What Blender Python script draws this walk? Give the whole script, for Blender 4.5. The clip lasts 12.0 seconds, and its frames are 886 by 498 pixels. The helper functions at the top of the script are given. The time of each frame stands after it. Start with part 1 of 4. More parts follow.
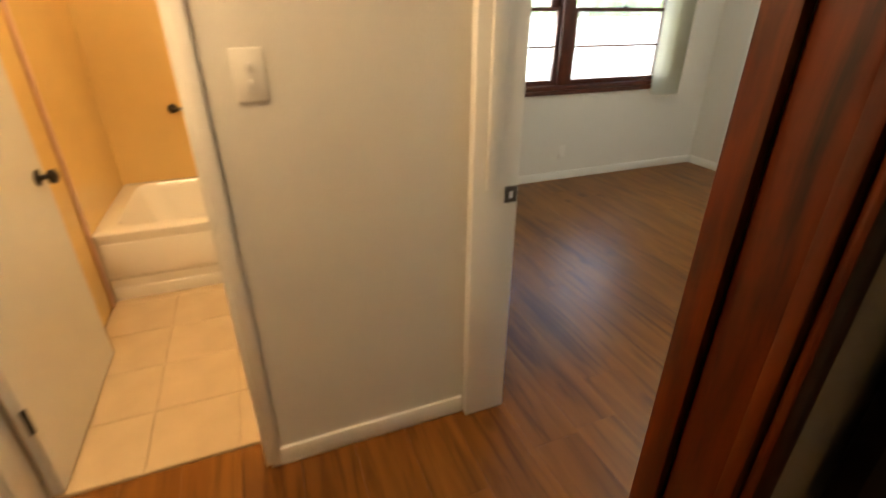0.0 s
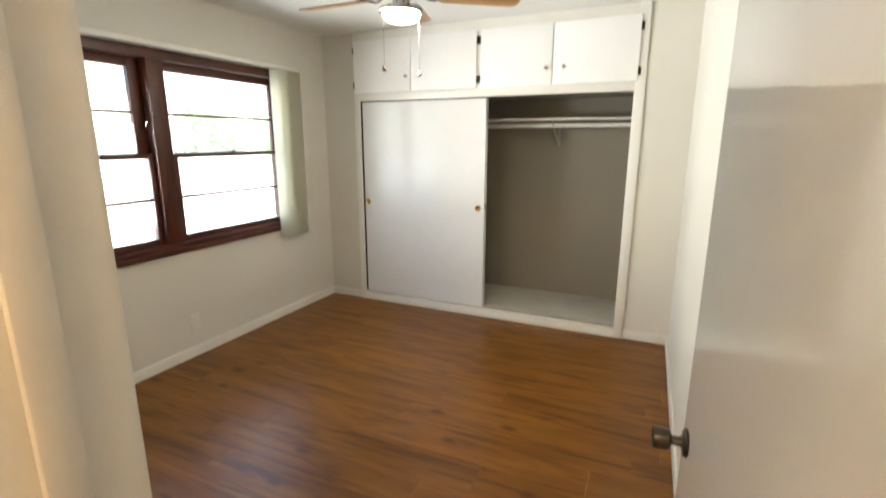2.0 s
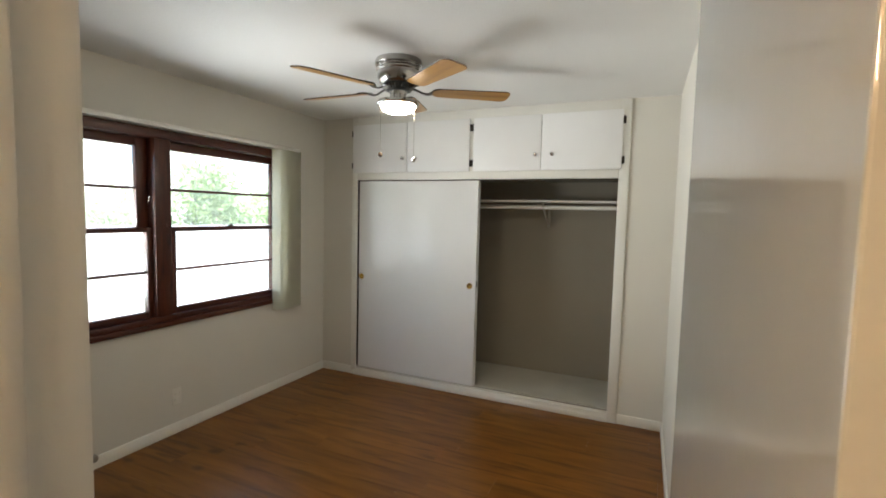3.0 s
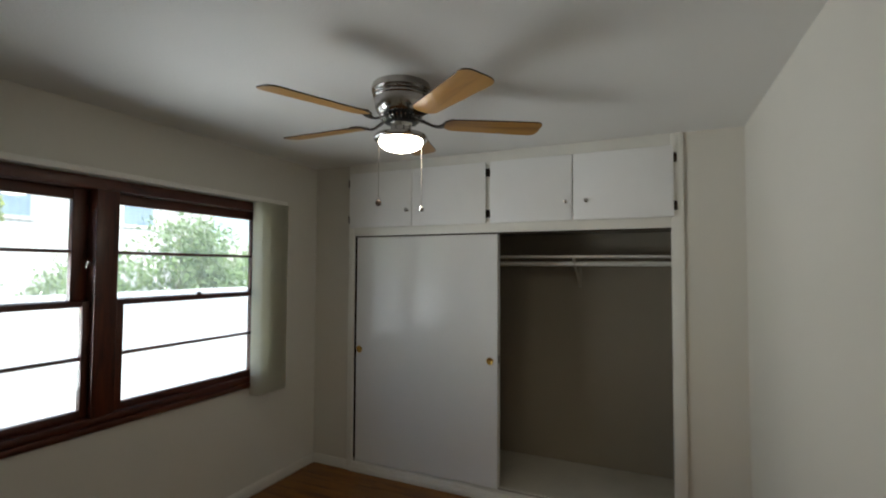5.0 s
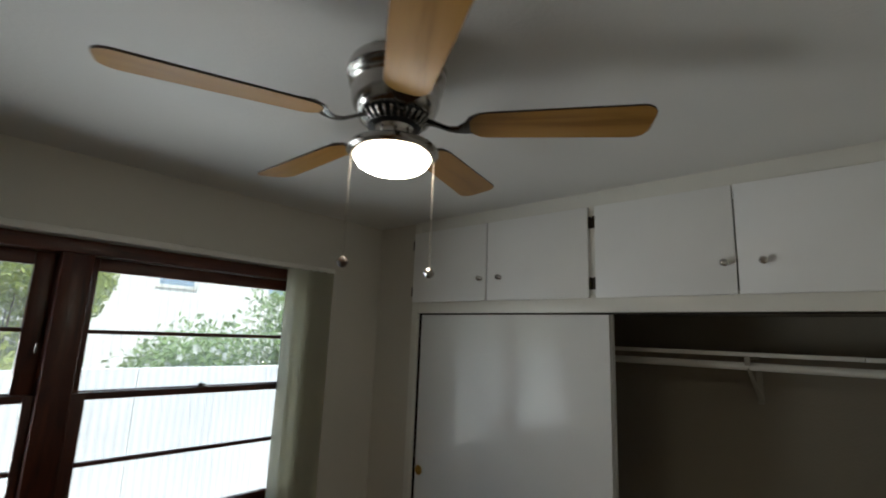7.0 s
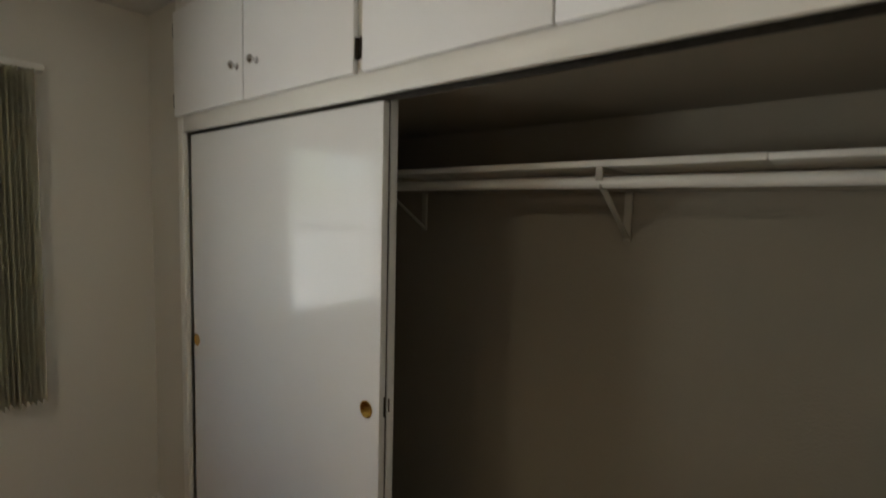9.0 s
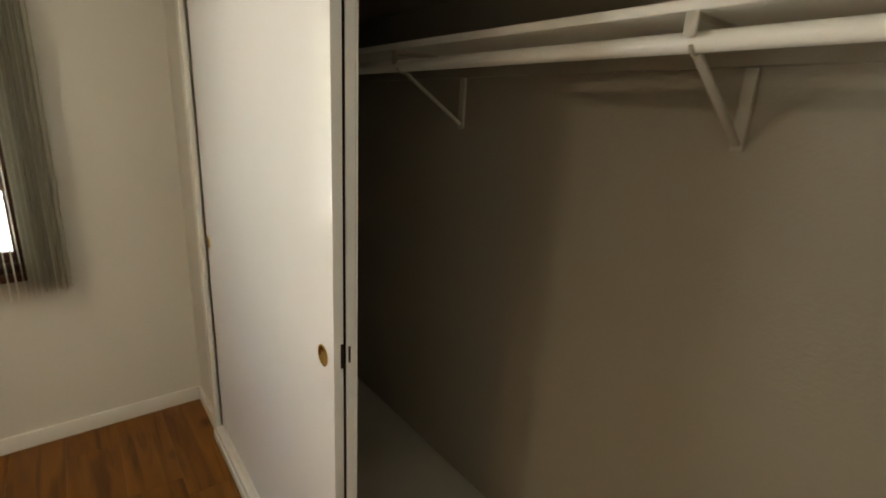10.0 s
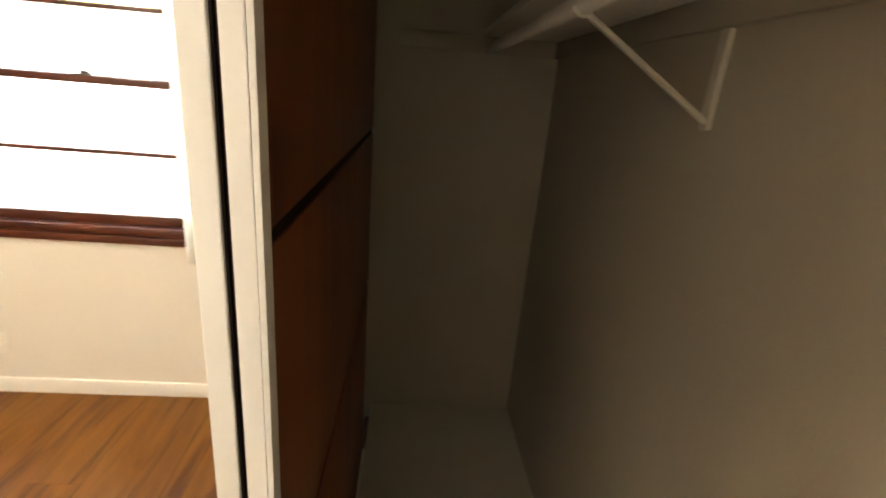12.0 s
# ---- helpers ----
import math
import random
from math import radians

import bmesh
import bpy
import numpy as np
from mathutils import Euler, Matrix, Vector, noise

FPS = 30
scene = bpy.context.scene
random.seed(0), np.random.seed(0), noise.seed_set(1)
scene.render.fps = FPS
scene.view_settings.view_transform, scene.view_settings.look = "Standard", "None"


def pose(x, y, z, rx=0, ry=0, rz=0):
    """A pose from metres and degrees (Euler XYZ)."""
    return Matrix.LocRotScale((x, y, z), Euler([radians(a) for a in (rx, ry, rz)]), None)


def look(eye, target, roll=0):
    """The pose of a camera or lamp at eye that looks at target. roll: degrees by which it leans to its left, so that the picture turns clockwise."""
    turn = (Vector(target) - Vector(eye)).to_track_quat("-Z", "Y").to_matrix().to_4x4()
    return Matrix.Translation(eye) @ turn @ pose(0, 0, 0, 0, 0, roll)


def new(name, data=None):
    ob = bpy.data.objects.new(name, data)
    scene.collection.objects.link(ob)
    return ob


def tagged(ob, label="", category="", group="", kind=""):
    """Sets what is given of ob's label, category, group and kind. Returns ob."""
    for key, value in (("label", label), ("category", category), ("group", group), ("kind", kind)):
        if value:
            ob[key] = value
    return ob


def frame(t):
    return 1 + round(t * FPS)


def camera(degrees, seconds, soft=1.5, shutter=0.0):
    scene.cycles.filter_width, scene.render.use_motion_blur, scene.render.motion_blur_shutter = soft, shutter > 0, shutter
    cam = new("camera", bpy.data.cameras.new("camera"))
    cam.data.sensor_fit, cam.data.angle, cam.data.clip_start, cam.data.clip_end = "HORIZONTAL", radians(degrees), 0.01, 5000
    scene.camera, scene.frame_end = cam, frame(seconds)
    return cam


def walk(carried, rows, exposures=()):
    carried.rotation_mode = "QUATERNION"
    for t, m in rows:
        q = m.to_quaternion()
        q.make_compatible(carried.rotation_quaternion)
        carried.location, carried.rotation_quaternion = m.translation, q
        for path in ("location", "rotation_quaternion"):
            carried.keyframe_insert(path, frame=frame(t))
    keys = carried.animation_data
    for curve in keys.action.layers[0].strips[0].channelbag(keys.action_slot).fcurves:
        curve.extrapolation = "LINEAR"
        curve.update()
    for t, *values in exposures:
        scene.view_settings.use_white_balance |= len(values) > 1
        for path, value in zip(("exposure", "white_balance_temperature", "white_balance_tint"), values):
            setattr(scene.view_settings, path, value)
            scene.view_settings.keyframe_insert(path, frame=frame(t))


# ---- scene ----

cam = camera(86.0, 12.0, soft=1.8, shutter=0.4)
PATH = [
    (0, (3.582, -4.173, 1.403), (1.919, -3.515, 0.508), 0.1),
    (0.3, (3.399, -4.082, 1.424), (1.829, -3.187, 0.567), 0.1),
    (0.5, (3.251, -3.983, 1.4), (1.796, -2.895, 0.563), 0.9),
    (0.6, (3.212, -3.965, 1.398), (1.821, -2.778, 0.588), 0.6),
    (0.9, (3.105, -3.892, 1.416), (1.962, -2.462, 0.61), 1.1),
    (1, (3.04, -3.854, 1.407), (2.025, -2.332, 0.598), 1.5),
    (1.2, (2.98, -3.816, 1.429), (2.128, -2.204, 0.607), -0.0),
    (1.5, (2.927, -3.781, 1.45), (2.162, -2.087, 0.712), 0.3),
    (2, (2.936, -3.774, 1.518), (2.129, -1.998, 1.073), 0.1),
    (2.5, (2.959, -3.781, 1.561), (2.134, -1.975, 1.321), 1.2),
    (3, (2.98, -3.782, 1.57), (2.166, -1.961, 1.421), 1.4),
    (4.8, (2.686, -3.275, 1.611), (1.895, -1.438, 1.616), 0.8),
    (5, (2.649, -3.198, 1.613), (1.814, -1.382, 1.691), 0.3),
    (5.5, (2.549, -2.917, 1.646), (1.652, -1.142, 1.86), 1.0),
    (6, (2.446, -2.641, 1.66), (1.462, -0.931, 1.989), 1.1),
    (6.5, (2.428, -2.393, 1.681), (1.3, -0.782, 2.044), 1.3),
    (7, (2.484, -2.129, 1.723), (1.17, -0.666, 2.087), 2.3),
    (7.5, (2.563, -1.838, 1.697), (1.413, -0.242, 2.054), 0.8),
    (7.7, (2.568, -1.715, 1.672), (1.521, -0.05, 2.032), 0.8),
    (9.3, (2.574, -0.761, 1.526), (1.262, 0.716, 1.212), 1.7),
    (9.5, (2.547, -0.649, 1.513), (1.188, 0.762, 1.112), 2.0),
    (10, (2.484, -0.404, 1.506), (0.981, 0.797, 0.963), 3.1),
    (10.5, (2.391, -0.206, 1.501), (0.744, 0.748, 0.885), 2.8),
    (11, (2.199, -0.057, 1.493), (0.527, 0.869, 0.903), 2.7),
    (11.5, (2.085, 0.04, 1.484), (0.321, 0.762, 0.879), 4.0),
    (11.8, (2.024, 0.148, 1.483), (0.159, 0.523, 0.868), 5.2),
    (12, (1.999, 0.191, 1.495), (0.11, 0.351, 0.857), 4.9),
]
EXPOSURE = [
    (0, 3.1, 6800, 9), (1.0, 3.5, 7100, 10), (1.5, 3.4, 6600, 9), (2.0, 3.3, 6500, 10), (3.0, 2.5, 6350, 10), (5.0, 1.4, 6200, 9), (5.6, 1.35, 6200, 9),
    (7.7, 0.7, 6200, 8), (9.3, 2.05, 6900, 11), (10.5, 3.3, 7700, 11), (11.5, 4.15, 7900, 12), (12.0, 4.5, 7800, 16),
]
walk(cam, [(t, look(eye, target, roll)) for t, eye, target, roll in PATH], EXPOSURE)

# ---- world and light ----
world = bpy.data.worlds.new("world")
scene.world = world
world.use_nodes = True
wn = world.node_tree
sky = wn.nodes.new("ShaderNodeTexSky")
sky.sky_type, sky.sun_disc = "NISHITA", False
sky.sun_elevation, sky.sun_rotation = radians(54), radians(126)
wn.links.new(sky.outputs[0], wn.nodes["Background"].inputs[0])
wn.nodes["Background"].inputs[1].default_value = 0.15

sun = new("sun", bpy.data.lights.new("sun", "SUN"))
sun.data.energy, sun.data.angle, sun.data.color = 5.0, radians(0.5), (1, 0.95, 0.88)
sun.matrix_world = look((7.0, -5.0, 12), (0, 0, 0))


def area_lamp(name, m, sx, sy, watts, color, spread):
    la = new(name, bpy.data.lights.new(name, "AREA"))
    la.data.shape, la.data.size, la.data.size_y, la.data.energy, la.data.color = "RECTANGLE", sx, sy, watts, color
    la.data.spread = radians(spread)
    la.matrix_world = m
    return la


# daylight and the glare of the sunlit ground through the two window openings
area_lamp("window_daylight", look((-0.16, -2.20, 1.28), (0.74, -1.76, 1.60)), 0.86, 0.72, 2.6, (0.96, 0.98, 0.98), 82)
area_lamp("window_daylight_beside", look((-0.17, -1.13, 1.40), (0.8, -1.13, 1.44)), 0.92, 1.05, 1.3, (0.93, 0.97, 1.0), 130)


def point_lamp(name, at, watts, color, radius):
    la = new(name, bpy.data.lights.new(name, "POINT"))
    la.data.energy, la.data.color, la.data.shadow_soft_size = watts, color, radius
    la.location = at
    return la


# The hall light is added to warm the hall; its real source is unseen.
point_lamp("hall_added_light", (2.72, -4.75, 2.3), 4.9, (1, 0.68, 0.40), 0.06)
point_lamp("bath_lamp_light", (1.5, -4.2, 2.3), 3.7, (1, 0.66, 0.34), 0.08)


# ---- materials ----
def mat(name, color, rough=0.5, metal=0.0, coat=0.0, vary=0.06, scale=3.0, bump=0.0, bump_scale=80.0, spec=0.5):
    """A plain surface with broad stains, fine grain and a relief."""
    m = bpy.data.materials.new(name)
    m.use_nodes = True
    t = m.node_tree
    b = t.nodes["Principled BSDF"]
    b.inputs["Roughness"].default_value, b.inputs["Metallic"].default_value = rough, metal
    b.inputs["Coat Weight"].default_value, b.inputs["Coat Roughness"].default_value = coat, 0.08
    b.inputs["Specular IOR Level"].default_value = spec
    co = t.nodes.new("ShaderNodeTexCoord")
    n = t.nodes.new("ShaderNodeTexNoise")
    n.inputs["Scale"].default_value, n.inputs["Detail"].default_value = scale, 6
    r = t.nodes.new("ShaderNodeValToRGB")
    r.color_ramp.elements[0].position, r.color_ramp.elements[1].position = 0.3, 0.7
    r.color_ramp.elements[0].color = (*[c * (1 - vary) for c in color], 1)
    r.color_ramp.elements[1].color = (*[min(1, c * (1 + vary)) for c in color], 1)
    t.links.new(co.outputs["Object"], n.inputs["Vector"])
    t.links.new(n.outputs["Fac"], r.inputs[0])
    t.links.new(r.outputs[0], b.inputs["Base Color"])
    if bump:
        n2 = t.nodes.new("ShaderNodeTexNoise")
        n2.inputs["Scale"].default_value, n2.inputs["Detail"].default_value = bump_scale, 4
        bp = t.nodes.new("ShaderNodeBump")
        bp.inputs["Strength"].default_value, bp.inputs["Distance"].default_value = bump, 0.004
        t.links.new(co.outputs["Object"], n2.inputs["Vector"])
        t.links.new(n2.outputs["Fac"], bp.inputs["Height"])
        t.links.new(bp.outputs[0], b.inputs["Normal"])
    return m


def wood(name, dark, mid, light, along="X", grain=1.0, rough=0.3, per_piece=0.0, coat=0.0, rough_vary=0.08, fine=0.28, spec=0.4):
    """Streaked wood grain that runs along one axis, with knots and a change of tone from piece to piece."""
    m = bpy.data.materials.new(name)
    m.use_nodes = True
    t = m.node_tree
    b = t.nodes["Principled BSDF"]
    b.inputs["Coat Weight"].default_value, b.inputs["Coat Roughness"].default_value = coat, 0.15
    co = t.nodes.new("ShaderNodeTexCoord")
    info = t.nodes.new("ShaderNodeObjectInfo")
    shift = t.nodes.new("ShaderNodeVectorMath")
    shift.operation = "MULTIPLY_ADD"
    comb = t.nodes.new("ShaderNodeCombineXYZ")
    mul = t.nodes.new("ShaderNodeMath")
    mul.operation, mul.inputs[1].default_value = "MULTIPLY", 37.0
    t.links.new(info.outputs["Random"], mul.inputs[0])
    for i in range(3):
        t.links.new(mul.outputs[0], comb.inputs[i])
    mp = t.nodes.new("ShaderNodeMapping")
    s = {"X": (1.9, 15, 15), "Y": (15, 1.9, 15), "Z": (15, 15, 1.9)}[along]
    mp.inputs["Scale"].default_value = [v * grain for v in s]
    t.links.new(co.outputs["Object"], mp.inputs["Vector"])
    add = t.nodes.new("ShaderNodeVectorMath")
    add.operation = "ADD"
    t.links.new(mp.outputs[0], add.inputs[0])
    t.links.new(comb.outputs[0], add.inputs[1])
    n1 = t.nodes.new("ShaderNodeTexNoise")
    n1.inputs["Scale"].default_value, n1.inputs["Detail"].default_value, n1.inputs["Distortion"].default_value = 1.0, 7, 0.9
    n2 = t.nodes.new("ShaderNodeTexNoise")
    n2.inputs["Scale"].default_value, n2.inputs["Detail"].default_value = 5.0, 5
    t.links.new(add.outputs[0], n1.inputs["Vector"])
    t.links.new(add.outputs[0], n2.inputs["Vector"])
    mix = t.nodes.new("ShaderNodeMath")
    mix.operation, mix.inputs[1].default_value = "MULTIPLY_ADD", fine
    sub = t.nodes.new("ShaderNodeMath")
    sub.operation, sub.inputs[1].default_value = "SUBTRACT", fine / 2
    t.links.new(n2.outputs["Fac"], mix.inputs[0])
    t.links.new(n1.outputs["Fac"], mix.inputs[2])
    t.links.new(mix.outputs[0], sub.inputs[0])
    r = t.nodes.new("ShaderNodeValToRGB")
    e = r.color_ramp.elements
    e[0].position, e[0].color = 0.27, (*dark, 1)
    e[1].position, e[1].color = 0.72, (*light, 1)
    k = e.new(0.40)
    k.color = (*mid, 1)
    t.links.new(sub.outputs[0], r.inputs[0])
    hsv = t.nodes.new("ShaderNodeHueSaturation")
    val = t.nodes.new("ShaderNodeMapRange")
    val.inputs["To Min"].default_value, val.inputs["To Max"].default_value = 1 - per_piece, 1 + per_piece
    t.links.new(info.outputs["Random"], val.inputs["Value"])
    t.links.new(val.outputs[0], hsv.inputs["Value"])
    t.links.new(r.outputs[0], hsv.inputs["Color"])
    t.links.new(hsv.outputs[0], b.inputs["Base Color"])
    rr = t.nodes.new("ShaderNodeMapRange")
    rr.inputs["To Min"].default_value, rr.inputs["To Max"].default_value = rough - rough_vary, rough + rough_vary
    t.links.new(n2.outputs["Fac"], rr.inputs["Value"])
    t.links.new(rr.outputs[0], b.inputs["Roughness"])
    bp = t.nodes.new("ShaderNodeBump")
    b.inputs["Specular IOR Level"].default_value = spec
    bp.inputs["Strength"].default_value, bp.inputs["Distance"].default_value = 0.1, 0.002
    t.links.new(n2.outputs["Fac"], bp.inputs["Height"])
    t.links.new(bp.outputs[0], b.inputs["Normal"])
    return m


def glow(name, color, strength, base=(0.9, 0.88, 0.82)):
    m = mat(name, base, 0.3, vary=0.01)
    b = m.node_tree.nodes["Principled BSDF"]
    b.inputs["Emission Color"].default_value, b.inputs["Emission Strength"].default_value = (*color, 1), strength
    return m


def pane_glass(name):
    m = bpy.data.materials.new(name)
    m.use_nodes = True
    t = m.node_tree
    t.nodes.remove(t.nodes["Principled BSDF"])
    tr = t.nodes.new("ShaderNodeBsdfTransparent")
    tr.inputs[0].default_value = (0.93, 0.96, 0.95, 1)
    gl = t.nodes.new("ShaderNodeBsdfGlossy")
    gl.inputs["Roughness"].default_value = 0.03
    mx = t.nodes.new("ShaderNodeMixShader")
    mx.inputs[0].default_value = 0.06
    t.links.new(tr.outputs[0], mx.inputs[1])
    t.links.new(gl.outputs[0], mx.inputs[2])
    t.links.new(mx.outputs[0], t.nodes["Material Output"].inputs[0])
    return m


def screen_mesh(name):
    """Fine pale insect mesh: mostly see-through, with faint upright bands where its threads cross."""
    m = bpy.data.materials.new(name)
    m.use_nodes = True
    t = m.node_tree
    t.nodes.remove(t.nodes["Principled BSDF"])
    co = t.nodes.new("ShaderNodeTexCoord")
    wv = t.nodes.new("ShaderNodeTexWave")
    wv.bands_direction = "Y"
    wv.inputs["Scale"].default_value, wv.inputs["Distortion"].default_value, wv.inputs["Detail Scale"].default_value = 9.0, 0.6, 0.4
    t.links.new(co.outputs["Object"], wv.inputs["Vector"])
    mr = t.nodes.new("ShaderNodeMapRange")
    mr.inputs["To Min"].default_value, mr.inputs["To Max"].default_value = 0.105, 0.165
    t.links.new(wv.outputs["Fac"], mr.inputs["Value"])
    df = t.nodes.new("ShaderNodeBsdfDiffuse")
    df.inputs[0].default_value = (0.62, 0.63, 0.64, 1)
    tl = t.nodes.new("ShaderNodeBsdfTranslucent")
    tl.inputs[0].default_value = (0.62, 0.63, 0.64, 1)
    ad = t.nodes.new("ShaderNodeMixShader")
    tr = t.nodes.new("ShaderNodeBsdfTransparent")
    mx = t.nodes.new("ShaderNodeMixShader")
    t.links.new(df.outputs[0], ad.inputs[1])
    t.links.new(tl.outputs[0], ad.inputs[2])
    t.links.new(mr.outputs[0], mx.inputs[0])
    t.links.new(tr.outputs[0], mx.inputs[1])
    t.links.new(ad.outputs[0], mx.inputs[2])
    t.links.new(mx.outputs[0], t.nodes["Material Output"].inputs[0])
    return m


SCREEN = screen_mesh("insect_screen")
WALL = mat("cream_wall_paint", (0.68, 0.648, 0.568), 0.55, vary=0.025, scale=1.2, bump=0.25, bump_scale=140)
CEIL = mat("white_ceiling_paint", (0.78, 0.77, 0.73), 0.6, vary=0.02, scale=1.0, bump=0.35, bump_scale=90)
TRIM = mat("white_trim_paint", (0.80, 0.78, 0.71), 0.28, vary=0.03, scale=4, bump=0.15, bump_scale=60)
DOOR = mat("white_gloss_door_paint", (0.62, 0.612, 0.575), 0.07, coat=0.0, vary=0.02, scale=2, bump=0.03, bump_scale=25, spec=0.5)
SLIDE = mat("white_gloss_slider_paint", (0.81, 0.805, 0.785), 0.125, coat=0.0, vary=0.02, scale=2, bump=0.04, bump_scale=18, spec=0.42)
CUPBOARD = mat("white_satin_cupboard_paint", (0.86, 0.852, 0.825), 0.36, vary=0.025, scale=2.5, bump=0.12, bump_scale=50, spec=0.35)
# Beige closet paint, darkened beyond its own tone to hold the recess's shade.
INSIDE = mat("closet_paint_shaded", (0.30, 0.265, 0.202), 0.6, vary=0.04, scale=1.5, bump=0.3, bump_scale=120)
def add_streaks(m, dark):
    """Sparse long dark streaks and small knots over a wood's tone, along x."""
    t = m.node_tree
    b = t.nodes["Principled BSDF"]
    src = b.inputs["Base Color"].links[0].from_socket
    add = [n for n in t.nodes if n.bl_idname == "ShaderNodeVectorMath" and n.operation == "ADD"][0]
    mp = t.nodes.new("ShaderNodeMapping")
    mp.inputs["Scale"].default_value = (0.9, 1.5, 1.5)
    t.links.new(add.outputs[0], mp.inputs["Vector"])
    ns = t.nodes.new("ShaderNodeTexNoise")
    ns.inputs["Scale"].default_value, ns.inputs["Detail"].default_value, ns.inputs["Distortion"].default_value = 1.6, 3, 0.6
    t.links.new(mp.outputs[0], ns.inputs["Vector"])
    mr = t.nodes.new("ShaderNodeMapRange")
    mr.inputs["From Min"].default_value, mr.inputs["From Max"].default_value = 0.53, 0.68
    mr.inputs["To Max"].default_value = 0.6
    t.links.new(ns.outputs["Fac"], mr.inputs["Value"])
    mk = t.nodes.new("ShaderNodeMapping")
    mk.inputs["Scale"].default_value = (2.2, 0.5, 0.5)
    t.links.new(add.outputs[0], mk.inputs["Vector"])
    vo = t.nodes.new("ShaderNodeTexVoronoi")
    vo.inputs["Scale"].default_value = 0.9
    t.links.new(mk.outputs[0], vo.inputs["Vector"])
    kr = t.nodes.new("ShaderNodeMapRange")
    kr.inputs["From Min"].default_value, kr.inputs["From Max"].default_value = 0.05, 0.16
    kr.inputs["To Min"].default_value, kr.inputs["To Max"].default_value = 0.75, 0.0
    t.links.new(vo.outputs["Distance"], kr.inputs["Value"])
    mxm = t.nodes.new("ShaderNodeMath")
    mxm.operation = "MAXIMUM"
    t.links.new(mr.outputs[0], mxm.inputs[0])
    t.links.new(kr.outputs[0], mxm.inputs[1])
    mix = t.nodes.new("ShaderNodeMixRGB")
    mix.inputs["Color2"].default_value = (*dark, 1)
    t.links.new(mxm.outputs[0], mix.inputs["Fac"])
    t.links.new(src, mix.inputs["Color1"])
    t.links.new(mix.outputs[0], b.inputs["Base Color"])
    return m


FLOORWOOD = add_streaks(wood("laminate_plank_wood", (0.093, 0.031, 0.005), (0.165, 0.061, 0.0095), (0.238, 0.097, 0.016), "X", 0.7, 0.32, 0.06, 0.0, 0.03, 0.1, 0.25), (0.05, 0.013, 0.003))
UNDER = mat("underlay", (0.06, 0.025, 0.01), 0.8)
MAHOG = wood("stained_window_wood", (0.016, 0.0035, 0.0015), (0.055, 0.011, 0.004), (0.10, 0.023, 0.008), "Z", 1.6, 0.38, 0.05, 0.08)
MAHOGY = wood("stained_window_wood_level", (0.016, 0.0035, 0.0015), (0.055, 0.011, 0.004), (0.10, 0.023, 0.008), "Y", 1.6, 0.38, 0.05, 0.08)
CASING = wood("stained_casing_wood", (0.008, 0.0012, 0.0005), (0.046, 0.0055, 0.0007), (0.11, 0.017, 0.0014), "Z", 1.6, 0.36, 0.05, 0.0)
# Whitish closet floor paint, greyed so that its colour carries the closet's shade.
SHELFPAINT = mat("cream_floor_paint_shaded", (0.50, 0.475, 0.40), 0.5, vary=0.08, scale=3, bump=0.2, bump_scale=60)
BRACKETPAINT = mat("beige_bracket_paint", (0.42, 0.385, 0.31), 0.4, vary=0.05, scale=8, bump=0.1, bump_scale=60)
EDGE = mat("dark_blade_edge", (0.035, 0.017, 0.009), 0.4, vary=0.2, scale=20)
BARE = wood("unpainted_door_back", (0.03, 0.007, 0.003), (0.12, 0.032, 0.009), (0.19, 0.056, 0.015), "Z", 0.5, 0.5, 0.05)
BLADE = wood("honey_maple_blade", (0.26, 0.122, 0.024), (0.37, 0.188, 0.040), (0.45, 0.243, 0.060), "X", 0.9, 0.34, 0.05, 0.04)
NICKEL = mat("brushed_nickel", (0.42, 0.40, 0.375), 0.19, 1.0, vary=0.08, scale=30)
DARKNICKEL = mat("dark_nickel", (0.16, 0.15, 0.14), 0.24, 1.0, vary=0.12, scale=40)
CHROME = mat("chrome", (0.62, 0.61, 0.6), 0.12, 1.0, vary=0.03)
BRONZE = mat("dark_bronze", (0.045, 0.035, 0.025), 0.4, 0.8, vary=0.2, scale=40)
BRASS = mat("polished_brass", (0.72, 0.46, 0.12), 0.2, 1.0, vary=0.1, scale=30)
STEEL = mat("worn_steel", (0.36, 0.33, 0.28), 0.32, 1.0, vary=0.15, scale=60)
DARKSTEEL = mat("dark_worn_steel", (0.10, 0.09, 0.075), 0.35, 0.9, vary=0.2, scale=60)
HOUSEGLASS = mat("pale_house_glass", (0.25, 0.33, 0.42), 0.1, vary=0.1)
# Near-black colour that stands in for shade in the sliding doors' gaps.
DARKGAP = mat("dark_gap_sheet", (0.014, 0.009, 0.007), 0.8, vary=0.2, scale=6, spec=0.1)
# Near-black colour of the leaf added in the entry room's dark area.
DARKLEAF = mat("near_black_leaf", (0.012, 0.009, 0.007), 0.5, vary=0.2, scale=5, spec=0.25)
BLACK = mat("blackened_metal", (0.012, 0.012, 0.012), 0.4, 0.5)
BOWL = glow("frosted_glass_bowl", (1, 0.89, 0.72), 10.5)
LAMPGLASS = glow("lamp_glass", (1, 0.75, 0.45), 1.2)
GLASS = pane_glass("window_pane_glass")
